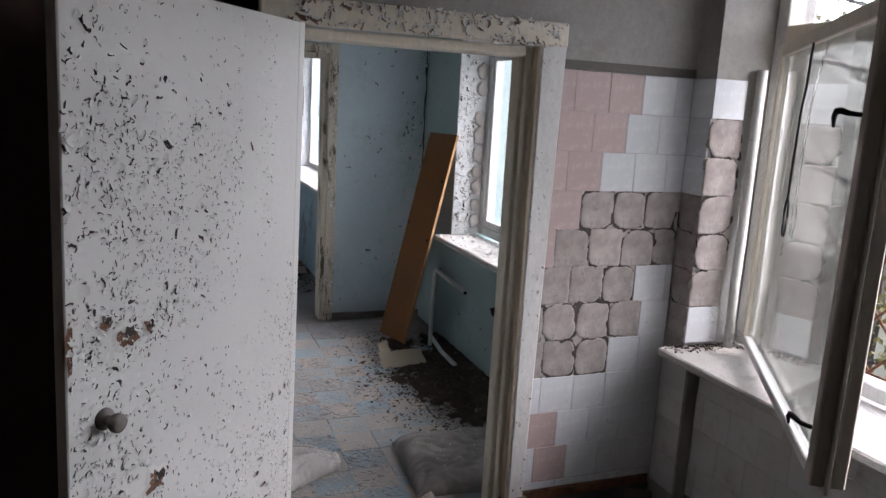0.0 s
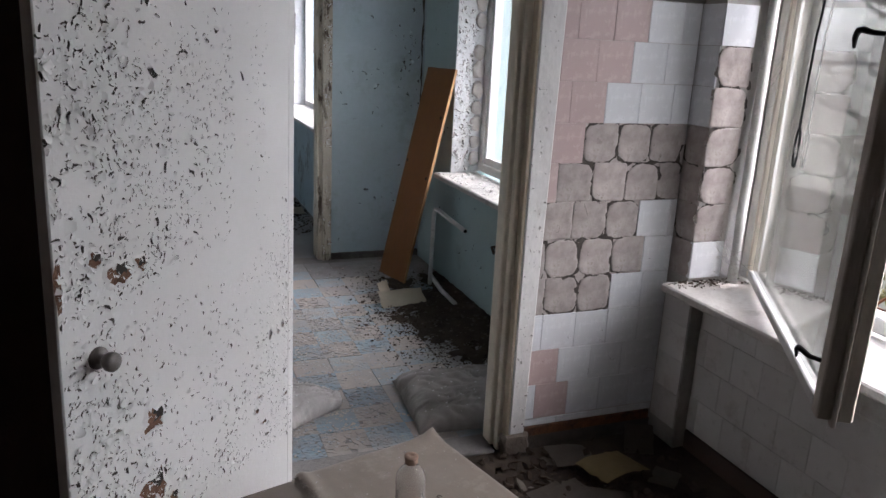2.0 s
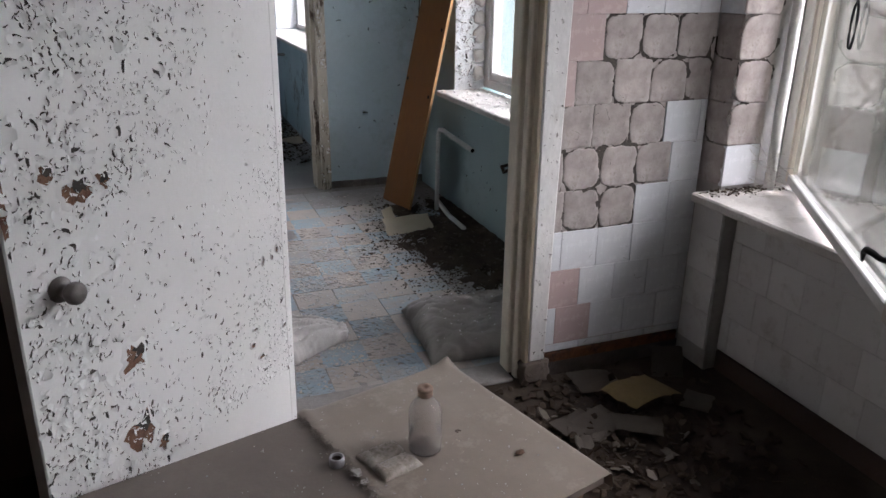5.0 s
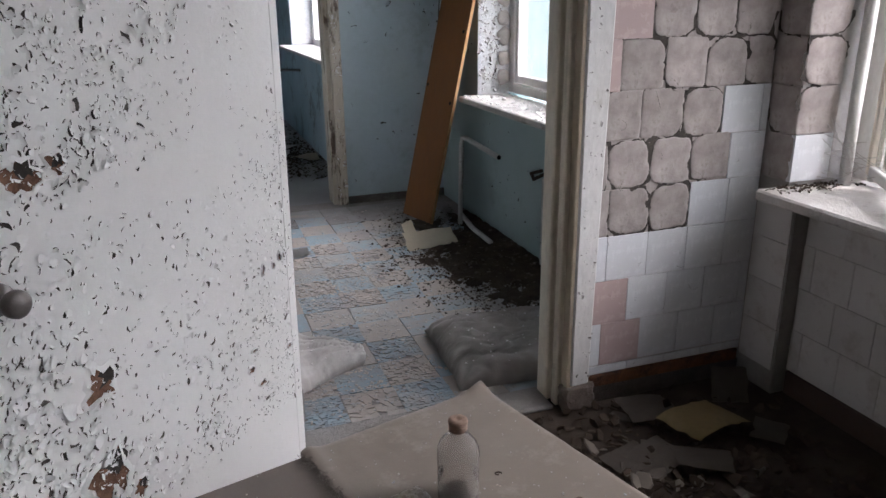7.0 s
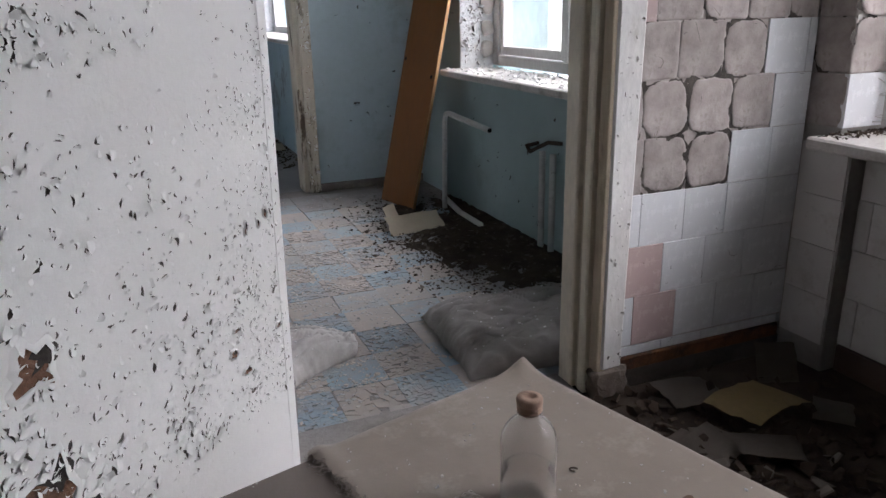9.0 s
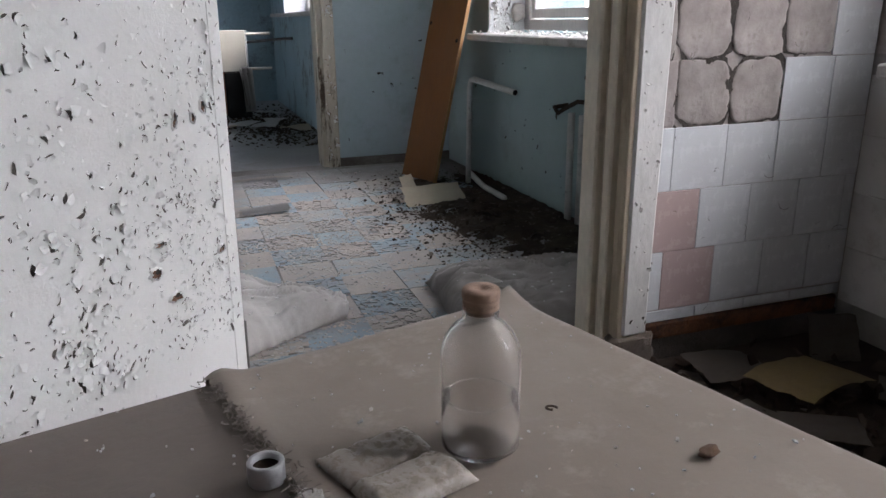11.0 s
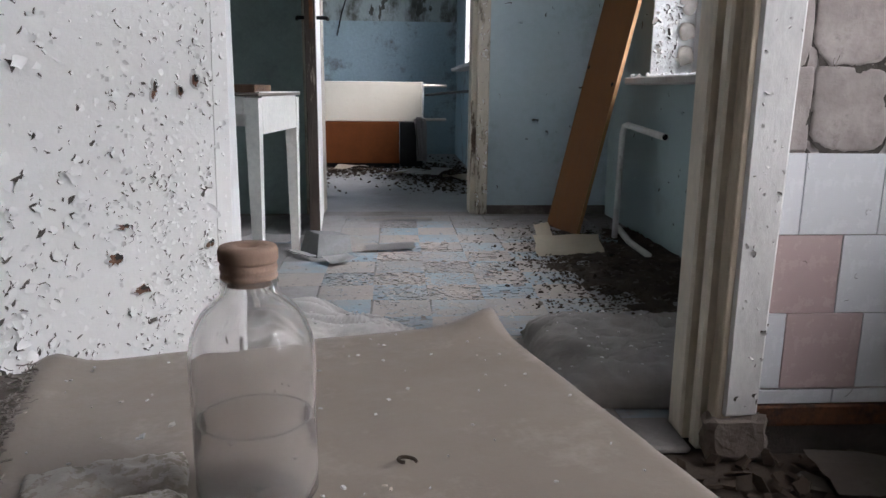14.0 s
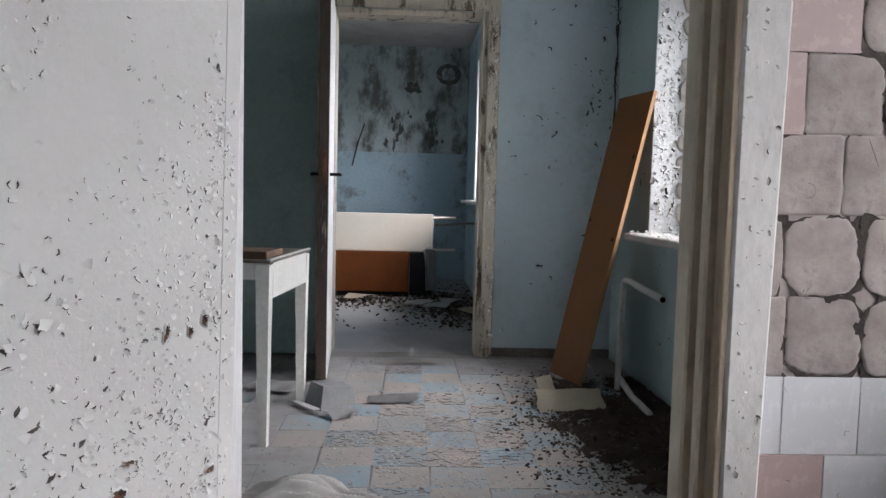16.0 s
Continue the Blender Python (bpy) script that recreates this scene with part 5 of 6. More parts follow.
part("body", bm, surface("grey_cardboard", ((0.2, 0.2, 0.2), (0.28, 0.28, 0.28)), 4, 50, rough=0.9), box1)
part("flap", boxes((-0.20, -0.13, 0.03, -0.155, 0.10, 0.036)), PAPER_WHITE, box1)
lay("cardboard_piece", 0.30, 0.22, 0.40, 4.75, -20, PAPER_WHITE, "flattened pale cardboard under the desk", "cardboard", 0.004, 0.03)


def near(cx, cy, rx, ry):
    return lambda x, y: math.exp(-((x - cx) / rx) ** 2 - ((y - cy) / ry) ** 2)


solid("paint_chips", scatter(rng, 3600, (0.75, 2.70, 2.0, 5.4), (0.003, 0.013), 0.06, 0.0045, 0.13, lambda x, y: near(1.22, 4.0, 0.34, 0.45)(x, y) + near(0.95, 2.9, 0.25, 0.22)(x, y) + 0.10), CHIPS,
      "blue and beige chips of fallen paint on the floor", "paint chips", kind="stuff")
solid("plaster_dust", scatter(rng, 2600, (-0.9, 2.65, 2.3, 5.6), (0.002, 0.009), 0.15, 0.0045, 0.15), LINO_GREY, "grey crumbs of plaster over the floor", "rubble", kind="stuff")
solid("dirt", scatter(rng, 5200, (1.3, 3.3, 2.33, 5.3), (0.003, 0.012), 0.3, 0.006, 0.3, near(2.05, 4.1, 0.34, 0.72)), RUBBLE, "dark dirt and rotten litter under the window", "rubble", kind="stuff")
bm = bmesh.new()
rows = []
for j in range(61):
    row = []
    for i in range(41):
        x, y = 1.42 + i / 40 * 0.915, 3.15 + j / 60 * 1.95
        f = 1.25 * math.exp(-((x - 2.16) / 0.40) ** 2 - ((y - 4.1) / 0.80) ** 2) + 0.75 * noise.noise((x * 5, y * 5, 2)) + 0.5 * noise.noise((x * 14, y * 14, 5))
        row.append(bm.verts.new((x, y, 0.001 + 0.012 * min(1.0, (f - 0.22) * 2.0) + 0.010 * noise.noise((x * 34, y * 34, 1)) * max(0.0, f))))
    rows.append(row)
for a, c in zip(rows, rows[1:]):
    for i in range(40):
        if max(v.co.z for v in (a[i], a[i + 1], c[i + 1], c[i])) > 0.002:
            bm.faces.new((a[i], a[i + 1], c[i + 1], c[i]))
solid("dirt_layer", bm, RUBBLE, "layer of brown rotten dirt under the window", "dirt", kind="stuff", smooth=True)
solid("litter", scatter(rng, 380, (1.5, 3.3, 2.33, 5.2), (0.005, 0.018), 0.15, 0.010, 0.25, near(2.05, 4.1, 0.34, 0.7)), CARD_DIRTY_SHADED, "brown shreds of rotten card and leaves", "rubble", kind="stuff")
solid("sill_rubble", scatter(rng, 260, (2.225, 3.32, 2.54, 4.94), (0.004, 0.018), 0.4, 0.829, 0.4), FLAKE_WHITE, "fallen white flakes on the sill", "rubble", kind="stuff")
solid("sill_rubble", scatter(rng, 200, (2.35, 2.0, 2.72, 2.35), (0.002, 0.010), 0.4, 0.791, 0.4, near(2.55, 2.34, 0.2, 0.05)), RUBBLE, "dark crumbs and cobweb dust on the sill", "rubble", kind="stuff")

# ---- far room: overturned furniture and litter ----
cab = thing("overturned_cabinet", "overturned cabinet with a cream panel and orange veneer", "cabinet", pose(0.30, 8.32, 0.0))
part("back_panel", boxes((-0.35, 0.0, 0.05, 0.765, 0.30, 0.445), bevel=0.004), ORANGE_PANEL, cab, "orange veneered panel")
part("end_panel", boxes((0.77, -0.02, 0.02, 0.99, 0.32, 0.445), bevel=0.008), BLACK, cab, "black end panel")
part("plinth", boxes((-0.35, 0.02, 0.0, 0.765, 0.30, 0.048)), BLACK, cab)
tab = thing("overturned_table", "overturned table with its cream top on edge", "table", pose(0.30, 8.36, 0.0))
part("tabletop", boxes((-0.40, 0.0, 0.45, 0.985, 0.025, 0.825), bevel=0.004), CREAM_PANEL, tab, "cream tabletop standing on edge")
for z in (0.47, 0.79):
    bm = bmesh.new()
    tube(bm, [(0.98, 0.012, z), (1.22, 0.05, z)], 0.013, 8)
    part("leg", bm, TRIM, tab)
part("edge_strip", boxes((0.9855, -0.002, 0.45, 0.998, 0.027, 0.825), bevel=0.002), TRIM_WHITE, tab)
bm = bmesh.new()
tube(bm, [(1.34, 8.9, 0.70), (1.6, 8.6, 0.73), (1.73, 8.4, 0.74)], 0.014, 8)
solid("wall_rail", bm, KNOB, "dark iron pipe along the far wall", "pipe")
# cloth hanging over the cabinet end
bm = bmesh.new()
prev = None
for j in range(15):
    v = j / 14
    row = []
    for i in range(9):
        u = i / 8
        x = 1.20 + 0.11 * u + 0.012 * math.sin(u * 14 + v * 3) + 0.03 * v
        y = 8.295 - 0.015 * math.sin(u * 18) - 0.01 * v
        z = 0.475 - 0.40 * v ** 1.1 + 0.02 * math.sin(math.pi * u) * (1 - v)
        row.append(bm.verts.new((x, y, z)))
    if prev:
        for i in range(8):
            bm.faces.new((prev[i], prev[i + 1], row[i + 1], row[i]))
    prev = row
bmesh.ops.solidify(bm, geom=bm.faces[:], thickness=0.004)
solid("hanging_cloth", bm, CLOTH_GREY, "grey rag hanging over the cabinet end", "cloth", smooth=True)
for w, d, x, y, r, mt in ((0.26, 0.16, 1.16, 7.72, 5, PAPER_WHITE), (0.22, 0.2, 1.32, 7.45, -20, PAPER_WHITE), (0.20, 0.18, 1.02, 7.55, 30, PAPER), (0.22, 0.16, 1.46, 7.9, 12, PAPER_WHITE),
                          (0.30, 0.18, 0.62, 8.0, -8, PAPER), (0.24, 0.14, 1.45, 8.5, 40, PAPER_WHITE), (0.25, 0.2, 1.55, 7.3, 0, PAPER), (0.2, 0.2, 0.3, 7.9, 20, PAPER_WHITE)):
    lay("paper_scrap", w, d, x, y, r, mt, "dirty crumpled paper on the far room floor", "paper", 0.012, 0.05, group="papers on the far room floor")
solid("rubble", scatter(rng, 2200, (0.0, 6.4, 1.72, 9.6), (0.006, 0.024), 0.35, 0.003, 0.4, lambda x, y: 0.02 + near(1.45, 7.7, 0.30, 0.8)(x, y) + near(0.5, 8.0, 0.6, 0.3)(x, y)), RUBBLE,
      "dark rubble and litter in the far room", "rubble", kind="stuff")
bm = bmesh.new()
tube(bm, [(0.36, 9.98, 1.35), (0.42, 9.94, 1.6), (0.50, 9.95, 1.85)], 0.008, 6)
solid("hanging_wire", bm, BLACK, "black wire hanging from the far wall", "wire")
# mould on the far wall: a ring, a blot and streaks
far_wall = bpy.data.objects["wall_far_north_top"]
rng = random.Random(61)
AXS, AZS, FWD = Vector((1, 0, 0)), Vector((0, 0, 1)), Vector((0, -1, 0))
bm = bmesh.new()
prev = None
for i in range(37):
    g = i * math.tau / 36
    r1 = 0.149 * (1.0 + 0.14 * noise.noise((math.cos(g) * 2, math.sin(g) * 2, 4)) + 0.07 * noise.noise((math.cos(g) * 7, math.sin(g) * 7, 1)))
    r0 = 0.149 * (0.58 + 0.16 * noise.noise((math.cos(g) * 2.4, math.sin(g) * 2.4, 9)))
    row = [bm.verts.new((1.490 + r * math.cos(g), 9.996, 2.466 + 0.85 * r * math.sin(g))) for r in (r0, r1)]
    if prev:
        bm.faces.new((prev[0], prev[1], row[1], row[0]))
    prev = row
part("mould_ring", bm, MOULD, far_wall, "dark ring of mould")
bm = bmesh.new()
patch(bm, Vector((1.067, 9.999, 2.300)), AXS, AZS, FWD, 0.075, 0.065, rng, 26, 0.003)
part("mould_blot", bm, MOULD, far_wall, "dark blot of mould")
bm = bmesh.new()
for x, z0, z1, count, wide in ((1.298, 1.588, 2.005, 26, 0.05), (0.571, 1.005, 1.379, 34, 0.09), (0.948, 1.588, 2.005, 16, 0.10)):
    for _ in range(count):
        c = Vector((x + rng.gauss(0, wide), 9.998 - rng.uniform(0, 0.001), rng.uniform(z0, z1)))
        if c.z > 1.56:
            patch(bm, c, AXS, AZS, FWD, rng.uniform(0.010, 0.028), rng.uniform(0.02, 0.07), rng, 12, 0.002)
part("mould_streaks", bm, MOULD, far_wall, "dark streaks of mould", kind="stuff")

# ---- litter by the tiled wall ----
for w, d, x, y, z, r, mt, lb in ((0.25, 0.19, 2.05, 2.17, 0.035, 12, PAPER_YELLOW, "dirty ochre card lying on rubble"), (0.17, 0.12, 1.93, 2.0, 0.02, -30, CARD_DIRTY_SHADED, "torn pale board lying on rubble"),
                              (0.18, 0.14, 1.81, 2.08, 0.012, 20, CARD_DIRTY_SHADED, "torn pale board lying on the floor"), (0.15, 0.11, 2.24, 2.06, 0.02, 40, CARD_DIRTY_SHADED, "torn pale board lying on rubble"),
                              (0.2, 0.14, 1.95, 2.34, 0.01, 0, CARD_DIRTY_SHADED, "grey torn sheet on the floor"), (0.16, 0.12, 1.72, 2.10, 0.008, 15, CARD_DIRTY_SHADED, "pale broken tile pieces on the floor")):
    lay("card_piece", w, d, x, y, r, mt, lb, "card", z, 0.03, group="cards on the tiled room floor")
lay("card_piece", 0.13, 0.13, 2.30, 2.34, -25, CARD_DIRTY_SHADED, "pale card leaning on the rubble", "card", 0.055, 0.01, 60, 0, group="cards on the tiled room floor")
solid("rubble", scatter(rng, 700, (1.55, 1.2, 2.45, 2.46), (0.008, 0.035), 0.3, 0.002, 0.4, near(1.85, 2.0, 0.35, 0.4)), RUBBLE, "dark rubble on the tiled room floor", "rubble", kind="stuff")
solid("tile_shards", scatter(rng, 40, (1.6, 1.6, 2.3, 2.4), (0.012, 0.05), 0.12, 0.006, 0.25, near(1.78, 2.0, 0.2, 0.3)), CARD_DIRTY_SHADED, "pale shards of broken tile", "rubble", kind="stuff")

# ---- flaking on the blue walls ----
rng = random.Random(77)
wallsp = [(rng.gauss(2.30, 0.03), rng.uniform(1.0, 2.4)) for _ in range(60)] + [(rng.gauss(2.22, 0.06), rng.uniform(1.3, 1.9)) for _ in range(30)] + [(rng.uniform(1.65, 2.3), rng.uniform(0.1, 2.2)) for _ in range(45)]
fl, sc = curls([s for s in wallsp if s[0] < 2.335], rng, lambda u, v: (Vector((u, 5.6195, v)), Vector((1, 0, 0)), Vector((0, 0, 1)), Vector((0, -1, 0))), (0.010, 0.03))
w = bpy.data.objects["wall_blue_north"]
part("paint_flakes", fl, BLUE_WALL, w, kind="stuff")
part("bare_spots", sc, BARE_GREY, w, kind="stuff")
fl, sc = curls([(rng.uniform(2.7, 5.55), rng.uniform(0.1, 0.75)) for _ in range(60)] + [(rng.uniform(5.0, 5.6), rng.uniform(0.9, 2.3)) for _ in range(40)], rng,
               lambda u, v: (Vector((2.3395, u, v)), Vector((0, 1, 0)), Vector((0, 0, 1)), Vector((-1, 0, 0))), (0.008, 0.022))
w = bpy.data.objects["wall_blue_east"]
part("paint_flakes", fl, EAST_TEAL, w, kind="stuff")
part("bare_spots", sc, BARE_GREY, w, kind="stuff")

# ---- tiles and mortar pads ----
P, T = 0.164, 0.1622
meshes = {}
def tile_mesh(w, h):
    key = (round(w, 3), round(h, 3))
    if key not in meshes:
        bm = boxes((0, 0, 0, w, 0.02, h), bevel=0.0006)
        me = bpy.data.meshes.new("tile")
        bm.to_mesh(me)
        bm.free()
        meshes[key] = me
    return meshes[key]


def tile(parent, mat, m, w=T, h=T):
    me = tile_mesh(w, h)
    key = (me.name, mat.name)
    if key not in meshes:
        c = me.copy()
        c.materials.append(mat)
        meshes[key] = c
    ob = new("tile", meshes[key])
    ob.parent = parent
    ob.matrix_world = m
    return ob


def mortar(parent, m, w, h, rng, roundness, gaps=None):
    """A bedding pad left where a tile fell: square with a few rounded, crumbled corners and dark ragged gaps round them."""
    bm = bmesh.new()
    k = 64
    o = rng.uniform(0, 90)
    worn = [rng.random() < roundness for _ in range(4)]
    power4 = [rng.uniform(2.6, 4.6) if q else 40 for q in worn]
    prev = None
    outline = []
    for t in (0.0, 0.2, 0.4, 0.56, 0.7, 0.82, 0.92, 0.985, 1.0, 1.001):
        row = []
        for i in range(k):
            g = (i + 0.5) * math.tau / k
            c, s = math.cos(g), math.sin(g)
            q = int(g / (math.pi / 2)) % 4
            rad = (abs(c) ** power4[q] + abs(s) ** power4[q]) ** (-1 / power4[q])
            loose = 1.35 if worn[q] else 0.12
            rad *= 1 + loose * (0.055 * noise.noise((c * 2 + o, s * 2, 0)) + 0.04 * noise.noise((c * 6 + o, s * 6, 4)) + 0.02 * noise.noise((c * 17 + o, s * 17, 2)) - 0.016)
            x, z = c * rad * t * w / 2, s * rad * t * h / 2
            y = -0.0065 - 0.0050 * noise.noise((x * 15 + o, z * 15, 0)) - 0.0010 * noise.noise((x * 36 + o, z * 36, 3))
            if t == 0.985:
                y += 0.0008
            if t > 0.99:
                y = y + 0.003 if t == 1.0 else 0.012
            row.append(bm.verts.new((x, y, z)))
            if t == 1.0:
                outline.append((Vector((x, -0.0052, z)), Vector((c, 0, s)), worn[q]))
        if prev:
            for i in range(k):
                bm.faces.new((prev[i], prev[(i + 1) % k], row[(i + 1) % k], row[i]))
        else:
            bm.faces.new(row)
        prev = row
    bmesh.ops.remove_doubles(bm, verts=bm.verts[:], dist=0.0003)
    ob = link("mortar_pad", bm, MORTAR, parent, True)
    ob.matrix_world = m
    if gaps:
        for i in range(k):
            (p, d, a), (p2, d2, a2) = outline[i], outline[(i + 1) % k]
            if not (a and a2) and noise.noise((p.x * 18 + o, p.z * 18, 6)) < 0.32:
                continue
            f = [max(0.0, noise.noise((q.x * 24 + o, q.z * 24, 1)) + 0.20) * 0.028 + max(0.0, noise.noise((q.x * 90, q.z * 90, o))) * 0.016 for q in (p, p2)]
            if max(f) < 0.0008:
                continue
            gaps.faces.new([gaps.verts.new(m @ v) for v in (p - d * 0.0015, p2 - d2 * 0.0015, p2 + d2 * f[1], p + d * f[0])])
    return ob


rng = random.Random(9)
ZT = 1.954
structure("trim_bed", boxes((1.79, 2.4895, 0.115, 2.46, 2.5055, 1.953)), MORTAR, "grey mortar bed behind fallen tiles")
gaps = bmesh.new()
XL, XR = 1.782, 2.458
# row: first joint, last pink joint, from where to where tiles are missing
ROWS = [(1.881, 2.212, 9, 9), (1.817, 2.146, 9, 9), (1.874, 2.04, 9, 9), (1.79, 1.956, 1.956, 9), (1.846, 1.846, 1.846, 9), (1.77, 0, 0, 2.262), (1.817, 0, 0, 2.318),
        (1.83, 0, 0, 2.226), (1.833, 0, 9, 9), (1.928, 1.93, 9, 9), (1.828, 1.992, 9, 9)]
for r, (joint, pink, gap0, gap1) in enumerate(ROWS):
    z = ZT - (r + 1) * P
    x = joint
    while x > XL + 0.004:
        x -= P
    while x < XR - 0.012:
        x0, x1 = max(x, XL), min(x + P, XR)
        mid = (x0 + x1) / 2
        if x1 - x0 > 0.012:
            if gap0 <= mid < gap1:
                if gap1 - x0 < x1 - x0:
                    tile(wall_tiled, TILE_WHITE, pose(gap1, 2.484, z), x1 - gap1, T)
                elif x1 - x0 > 0.03:
                    sq = rng.choice((0.0, 0.25, 0.4, 0.6, 1.0))
                    big = rng.uniform(0.99, 1.0)
                    mortar(wall_tiled, pose(mid + rng.gauss(0, 0.0015), 2.492 + rng.uniform(-0.001, 0.002), z + P / 2 + rng.gauss(0, 0.0025), 0, rng.uniform(-1.5, 1.5)), (x1 - x0) * big, P * big, rng, sq, gaps)
            else:
                mat = TILE_PINK if mid < pink and not (r == 10 and mid < 1.82) else TILE_WHITE
                tile(wall_tiled, mat, pose(x0 + 0.0009, 2.484 + rng.uniform(-0.0008, 0.0008), z + 0.0009, rng.uniform(-0.2, 0.2), 0, rng.uniform(-0.25, 0.25)), x1 - x0 - 0.0018, T)
        x += P
x = XL
while x < XR - 0.01:
    x1 = min(x + P, XR)
    tile(wall_tiled, TILE_WHITE, pose(x + 0.0015, 2.484, 0.116), x1 - x - 0.003, 0.030)
    x += P
# narrow return beside the window and the lit reveal
for r in range(11):
    z = ZT - (r + 1) * P
    if z > 0.8:
        if r < 3:
            tile(wall_window, TILE_WHITE, pose(2.46, 2.486, z + 0.0015, 0, 0, -90), 0.13, T)
        else:
            mortar(wall_window, pose(2.468, 2.42, z + P / 2, 0, 0, -90), 0.132, P * 0.985, rng, 0.3, gaps)
        if r in (0, 6):
            tile(wall_window, TILE_WHITE, pose(2.462, 2.347, z + 0.0015), 0.165, T)
        else:
            mortar(wall_window, pose(2.545, 2.355, z + P / 2), 0.17, P * 0.985, rng, 0.35, gaps)
part("cracks", gaps, BARE_GREY, wall_tiled, "dark ragged gaps between the mortar pads", kind="stuff")
# dusty threads and scratches that cling to the tiles
bm = bmesh.new()
for _ in range(36):
    x, z = rng.uniform(1.80, 2.44), rng.uniform(0.13, 1.5)
    a, b2 = rng.uniform(0, 6.3), rng.uniform(-2.5, 2.5)
    s = rng.uniform(0.003, 0.012) if rng.random() < 0.8 else rng.uniform(0.015, 0.03)
    pts = []
    for q in range(5):
        pts.append((x, 2.4832, z))
        x += s * 0.5 * math.cos(a)
        z += s * 0.5 * math.sin(a)
        a += b2 * 0.35
    tube(bm, pts, 0.00045, 4)
part("dust_threads", bm, BARE_GREY, wall_tiled, "dark threads and scratches on the tiles", kind="stuff")
# under the sill
for r in range(5):
    z = 0.75 - (r + 1) * P
    h = T if z > 0.09 else T + z - 0.09
    z = max(z, 0.09)
    if h > 0.02:
        tile(wall_window, TILE_OLD, pose(2.46, 2.484, z + 0.0015, 0, 0, -90), 0.172, h)
        y = 2.30 - (0.05 if r % 2 else 0.0)
        if r % 2:
            tile(wall_window, TILE_OLD, pose(2.526, 2.303, z + 0.0015, 0, 0, -90), 0.05, h)
        while y > 0.6:
            tile(wall_window, TILE_OLD, pose(2.526 + rng.uniform(-0.0006, 0.0006), y, z + 0.0015, 0, 0, -90), T, h)
            y -= P

# ---- lino squares on the blue room floor ----
S = 0.2045
rng = random.Random(41)
floor2 = bpy.data.objects["floor_2"]
lino = {}
for mt in (LINO_BLUE, LINO_BEIGE, LINO_GREY):
    bm = boxes((0.0012, 0.0012, 0, S - 0.0012, S - 0.0012, 0.004), bevel=0.0008)
    me = bpy.data.meshes.new("lino_square")
    bm.to_mesh(me)
    bm.free()
    me.materials.append(mt)
    lino[mt.name] = me
def cracked(mat, seed, n=11):
    """A lino square broken into many flat shards, some lifted, some gone."""
    rng = random.Random(seed)
    bm = bmesh.new()
    q = [[Vector((S * i / n + (rng.uniform(-0.4, 0.4) * S / n if 0 < i < n else 0.0), S * j / n + (rng.uniform(-0.4, 0.4) * S / n if 0 < j < n else 0.0), 0)) for i in range(n + 1)] for j in range(n + 1)]
    for j in range(n):
        for i in range(n):
            if rng.random() < 0.05:
                continue
            cell = [q[j][i], q[j][i + 1], q[j + 1][i + 1], q[j + 1][i]]
            mid = sum(cell, Vector()) / 4
            k = rng.uniform(0.945, 0.995)
            lift = rng.uniform(0, 0.0015) + (rng.uniform(0.001, 0.006) if rng.random() < 0.15 else 0)
            ax, ay = rng.gauss(0, 0.05), rng.gauss(0, 0.05)
            top = [mid + (p - mid) * k for p in cell]
            top = [Vector((p.x, p.y, 0.003 + lift + max(-0.002, (p.x - mid.x) * ax + (p.y - mid.y) * ay))) for p in top]
            hi = [bm.verts.new(p) for p in top]
            lo = [bm.verts.new((p.x, p.y, p.z - 0.0022)) for p in top]
            bm.faces.new(hi)
            for a in range(4):
                bm.faces.new((lo[a], lo[(a + 1) % 4], hi[(a + 1) % 4], hi[a]))
    me = bpy.data.meshes.new("lino_square")
    bm.to_mesh(me)
    bm.free()
    me.materials.append(mat)
    return me


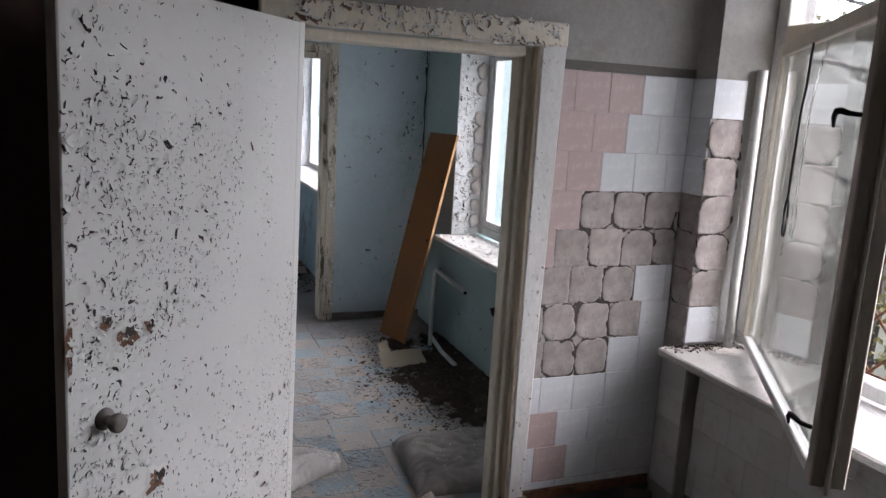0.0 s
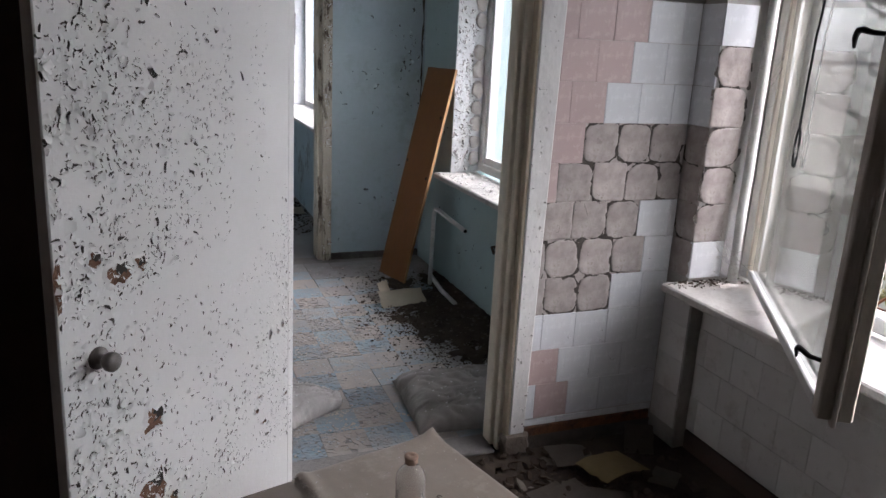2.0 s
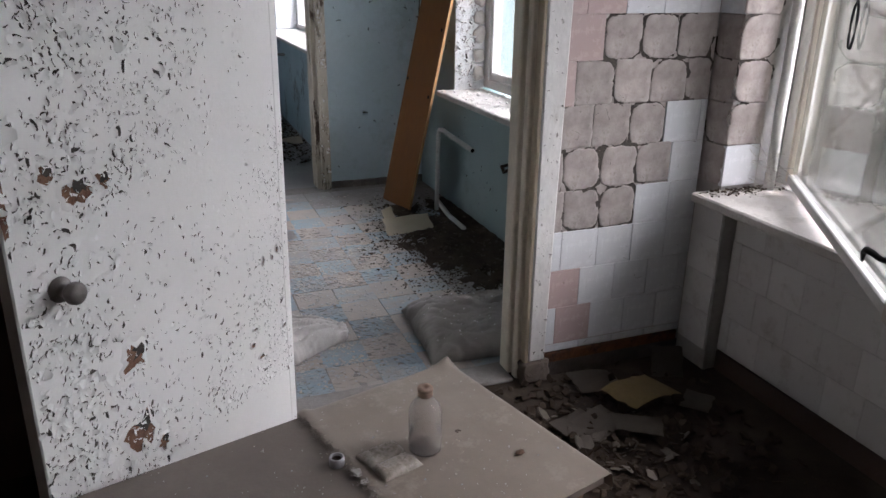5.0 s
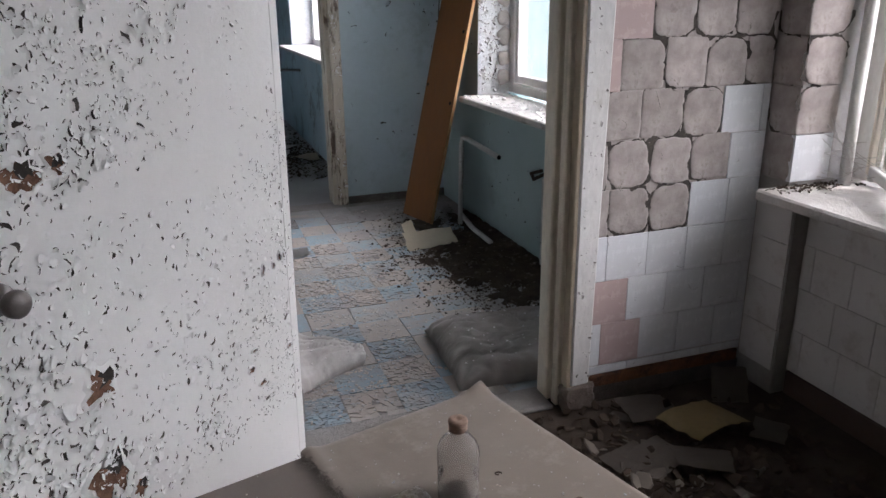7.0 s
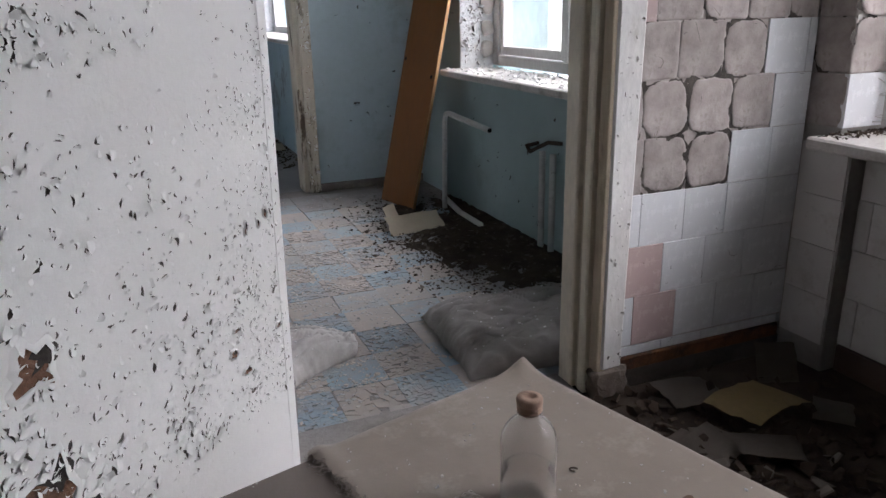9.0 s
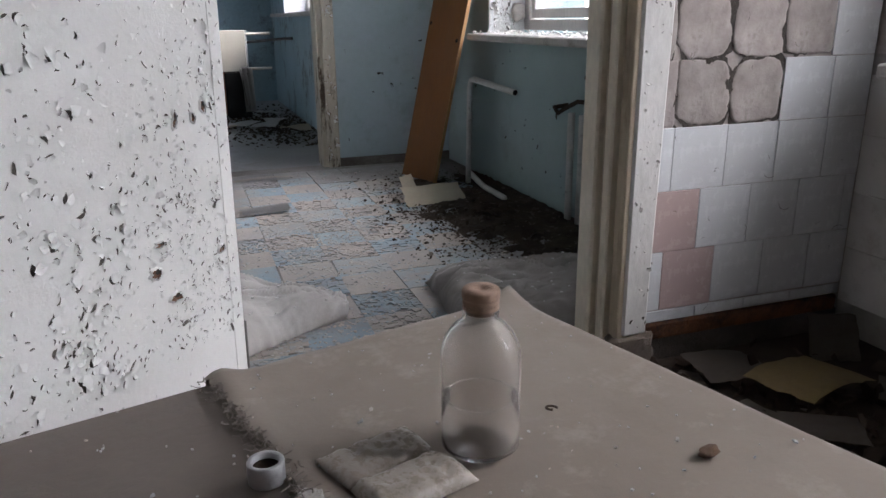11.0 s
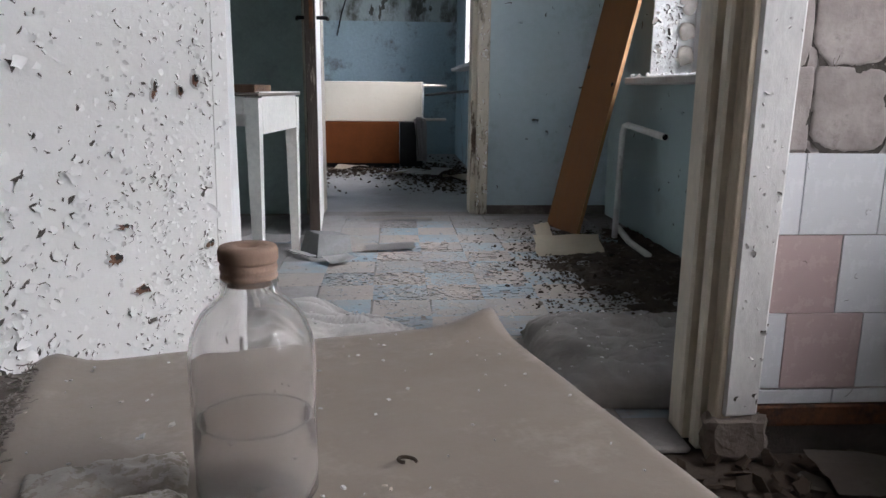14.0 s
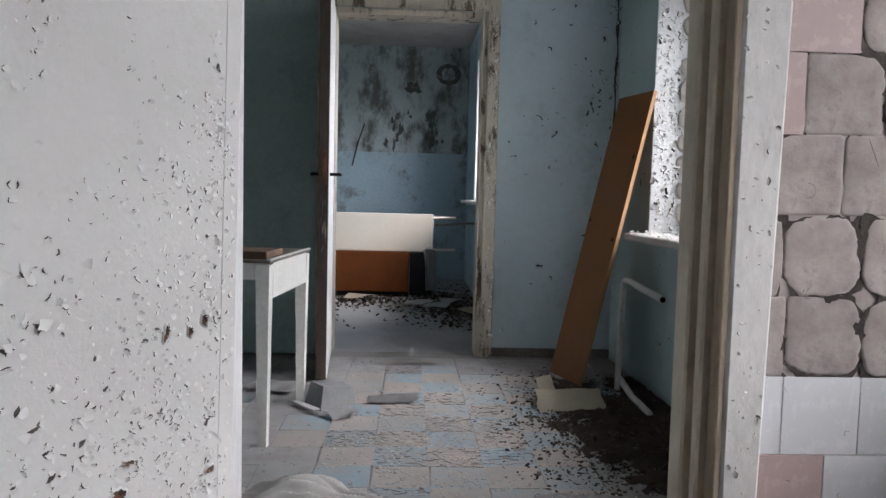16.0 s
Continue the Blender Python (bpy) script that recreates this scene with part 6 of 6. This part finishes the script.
for i in range(-12, 7):
    for j in range(-3, 14):
        x, y = 1.145 + i * S, 3.06 + j * S
        if x + S > 2.345 or x < -1.22 or y + S > 5.65 or y < 2.62:
            continue
        roll = rng.random()
        swept = 0.62 < x < 1.75 and 2.6 < y < 5.0
        mt = (LINO_BLUE if (i + j) % 2 == 0 else LINO_BEIGE) if swept or roll > 0.75 else LINO_GREY
        broken = (0.75 < x < 1.55 and 3.55 < y < 4.5 and roll < 0.62) or (0.5 < x < 1.2 and 2.6 < y < 3.1 and roll < 0.7) or (0.2 < x < 1.9 and roll < 0.10)
        ob = new("lino_square", cracked(mt, i * 31 + j, rng.choice((6, 8, 10, 13))) if broken else lino[mt.name])
        ob.parent = floor2
        ob.matrix_world = pose(x + rng.uniform(-0.003, 0.003), y + rng.uniform(-0.003, 0.003), 0.0005 + rng.uniform(0, 0.001), rng.uniform(0.0, 0.7), rng.uniform(-0.7, 0.0), rng.gauss(0, 0.7))

# dark crack in the far corner of the blue room
rng = random.Random(3)
bm = bmesh.new()
prev = None
for k in range(40):
    z = 1.15 + k * 0.03
    c = 2.318 + 0.012 * noise.noise((z * 6, 0, 0)) + 0.006 * noise.noise((z * 30, 1, 0))
    w = 0.004 + 0.009 * max(0.0, noise.noise((z * 9, 5, 0)) + 0.2)
    row = (bm.verts.new((c - w, 5.6175, z)), bm.verts.new((min(c + w, 2.338), 5.6175, z)))
    if prev:
        bm.faces.new((prev[0], prev[1], row[1], row[0]))
    prev = row
part("crack", bm, BARE_GREY, bpy.data.objects["wall_blue_north"], "dark crack down the corner")

# cobweb strands at the sill corner
rng = random.Random(8)
bm = bmesh.new()
for k in range(16):
    a = Vector((rng.uniform(2.56, 2.66), 2.335, rng.uniform(0.80, 1.05)))
    c = Vector((rng.uniform(2.50, 2.62), rng.uniform(2.03, 2.18), rng.uniform(0.86, 0.99)))
    mid = a.lerp(c, 0.5) - Vector((0, 0, rng.uniform(0.005, 0.03)))
    tube(bm, [a, mid, c], 0.0009, 4)
for k in range(7):
    a = Vector((2.70, 2.31, rng.uniform(1.55, 1.75)))
    c = Vector((2.62, 2.17, a.z + rng.uniform(0.02, 0.14)))
    tube(bm, [a, a.lerp(c, 0.5) - Vector((0, 0, 0.012)), c], 0.0009, 4)
solid("cobweb", bm, WEB, "grey cobweb strands between sill and casement", "cobweb", kind="stuff")
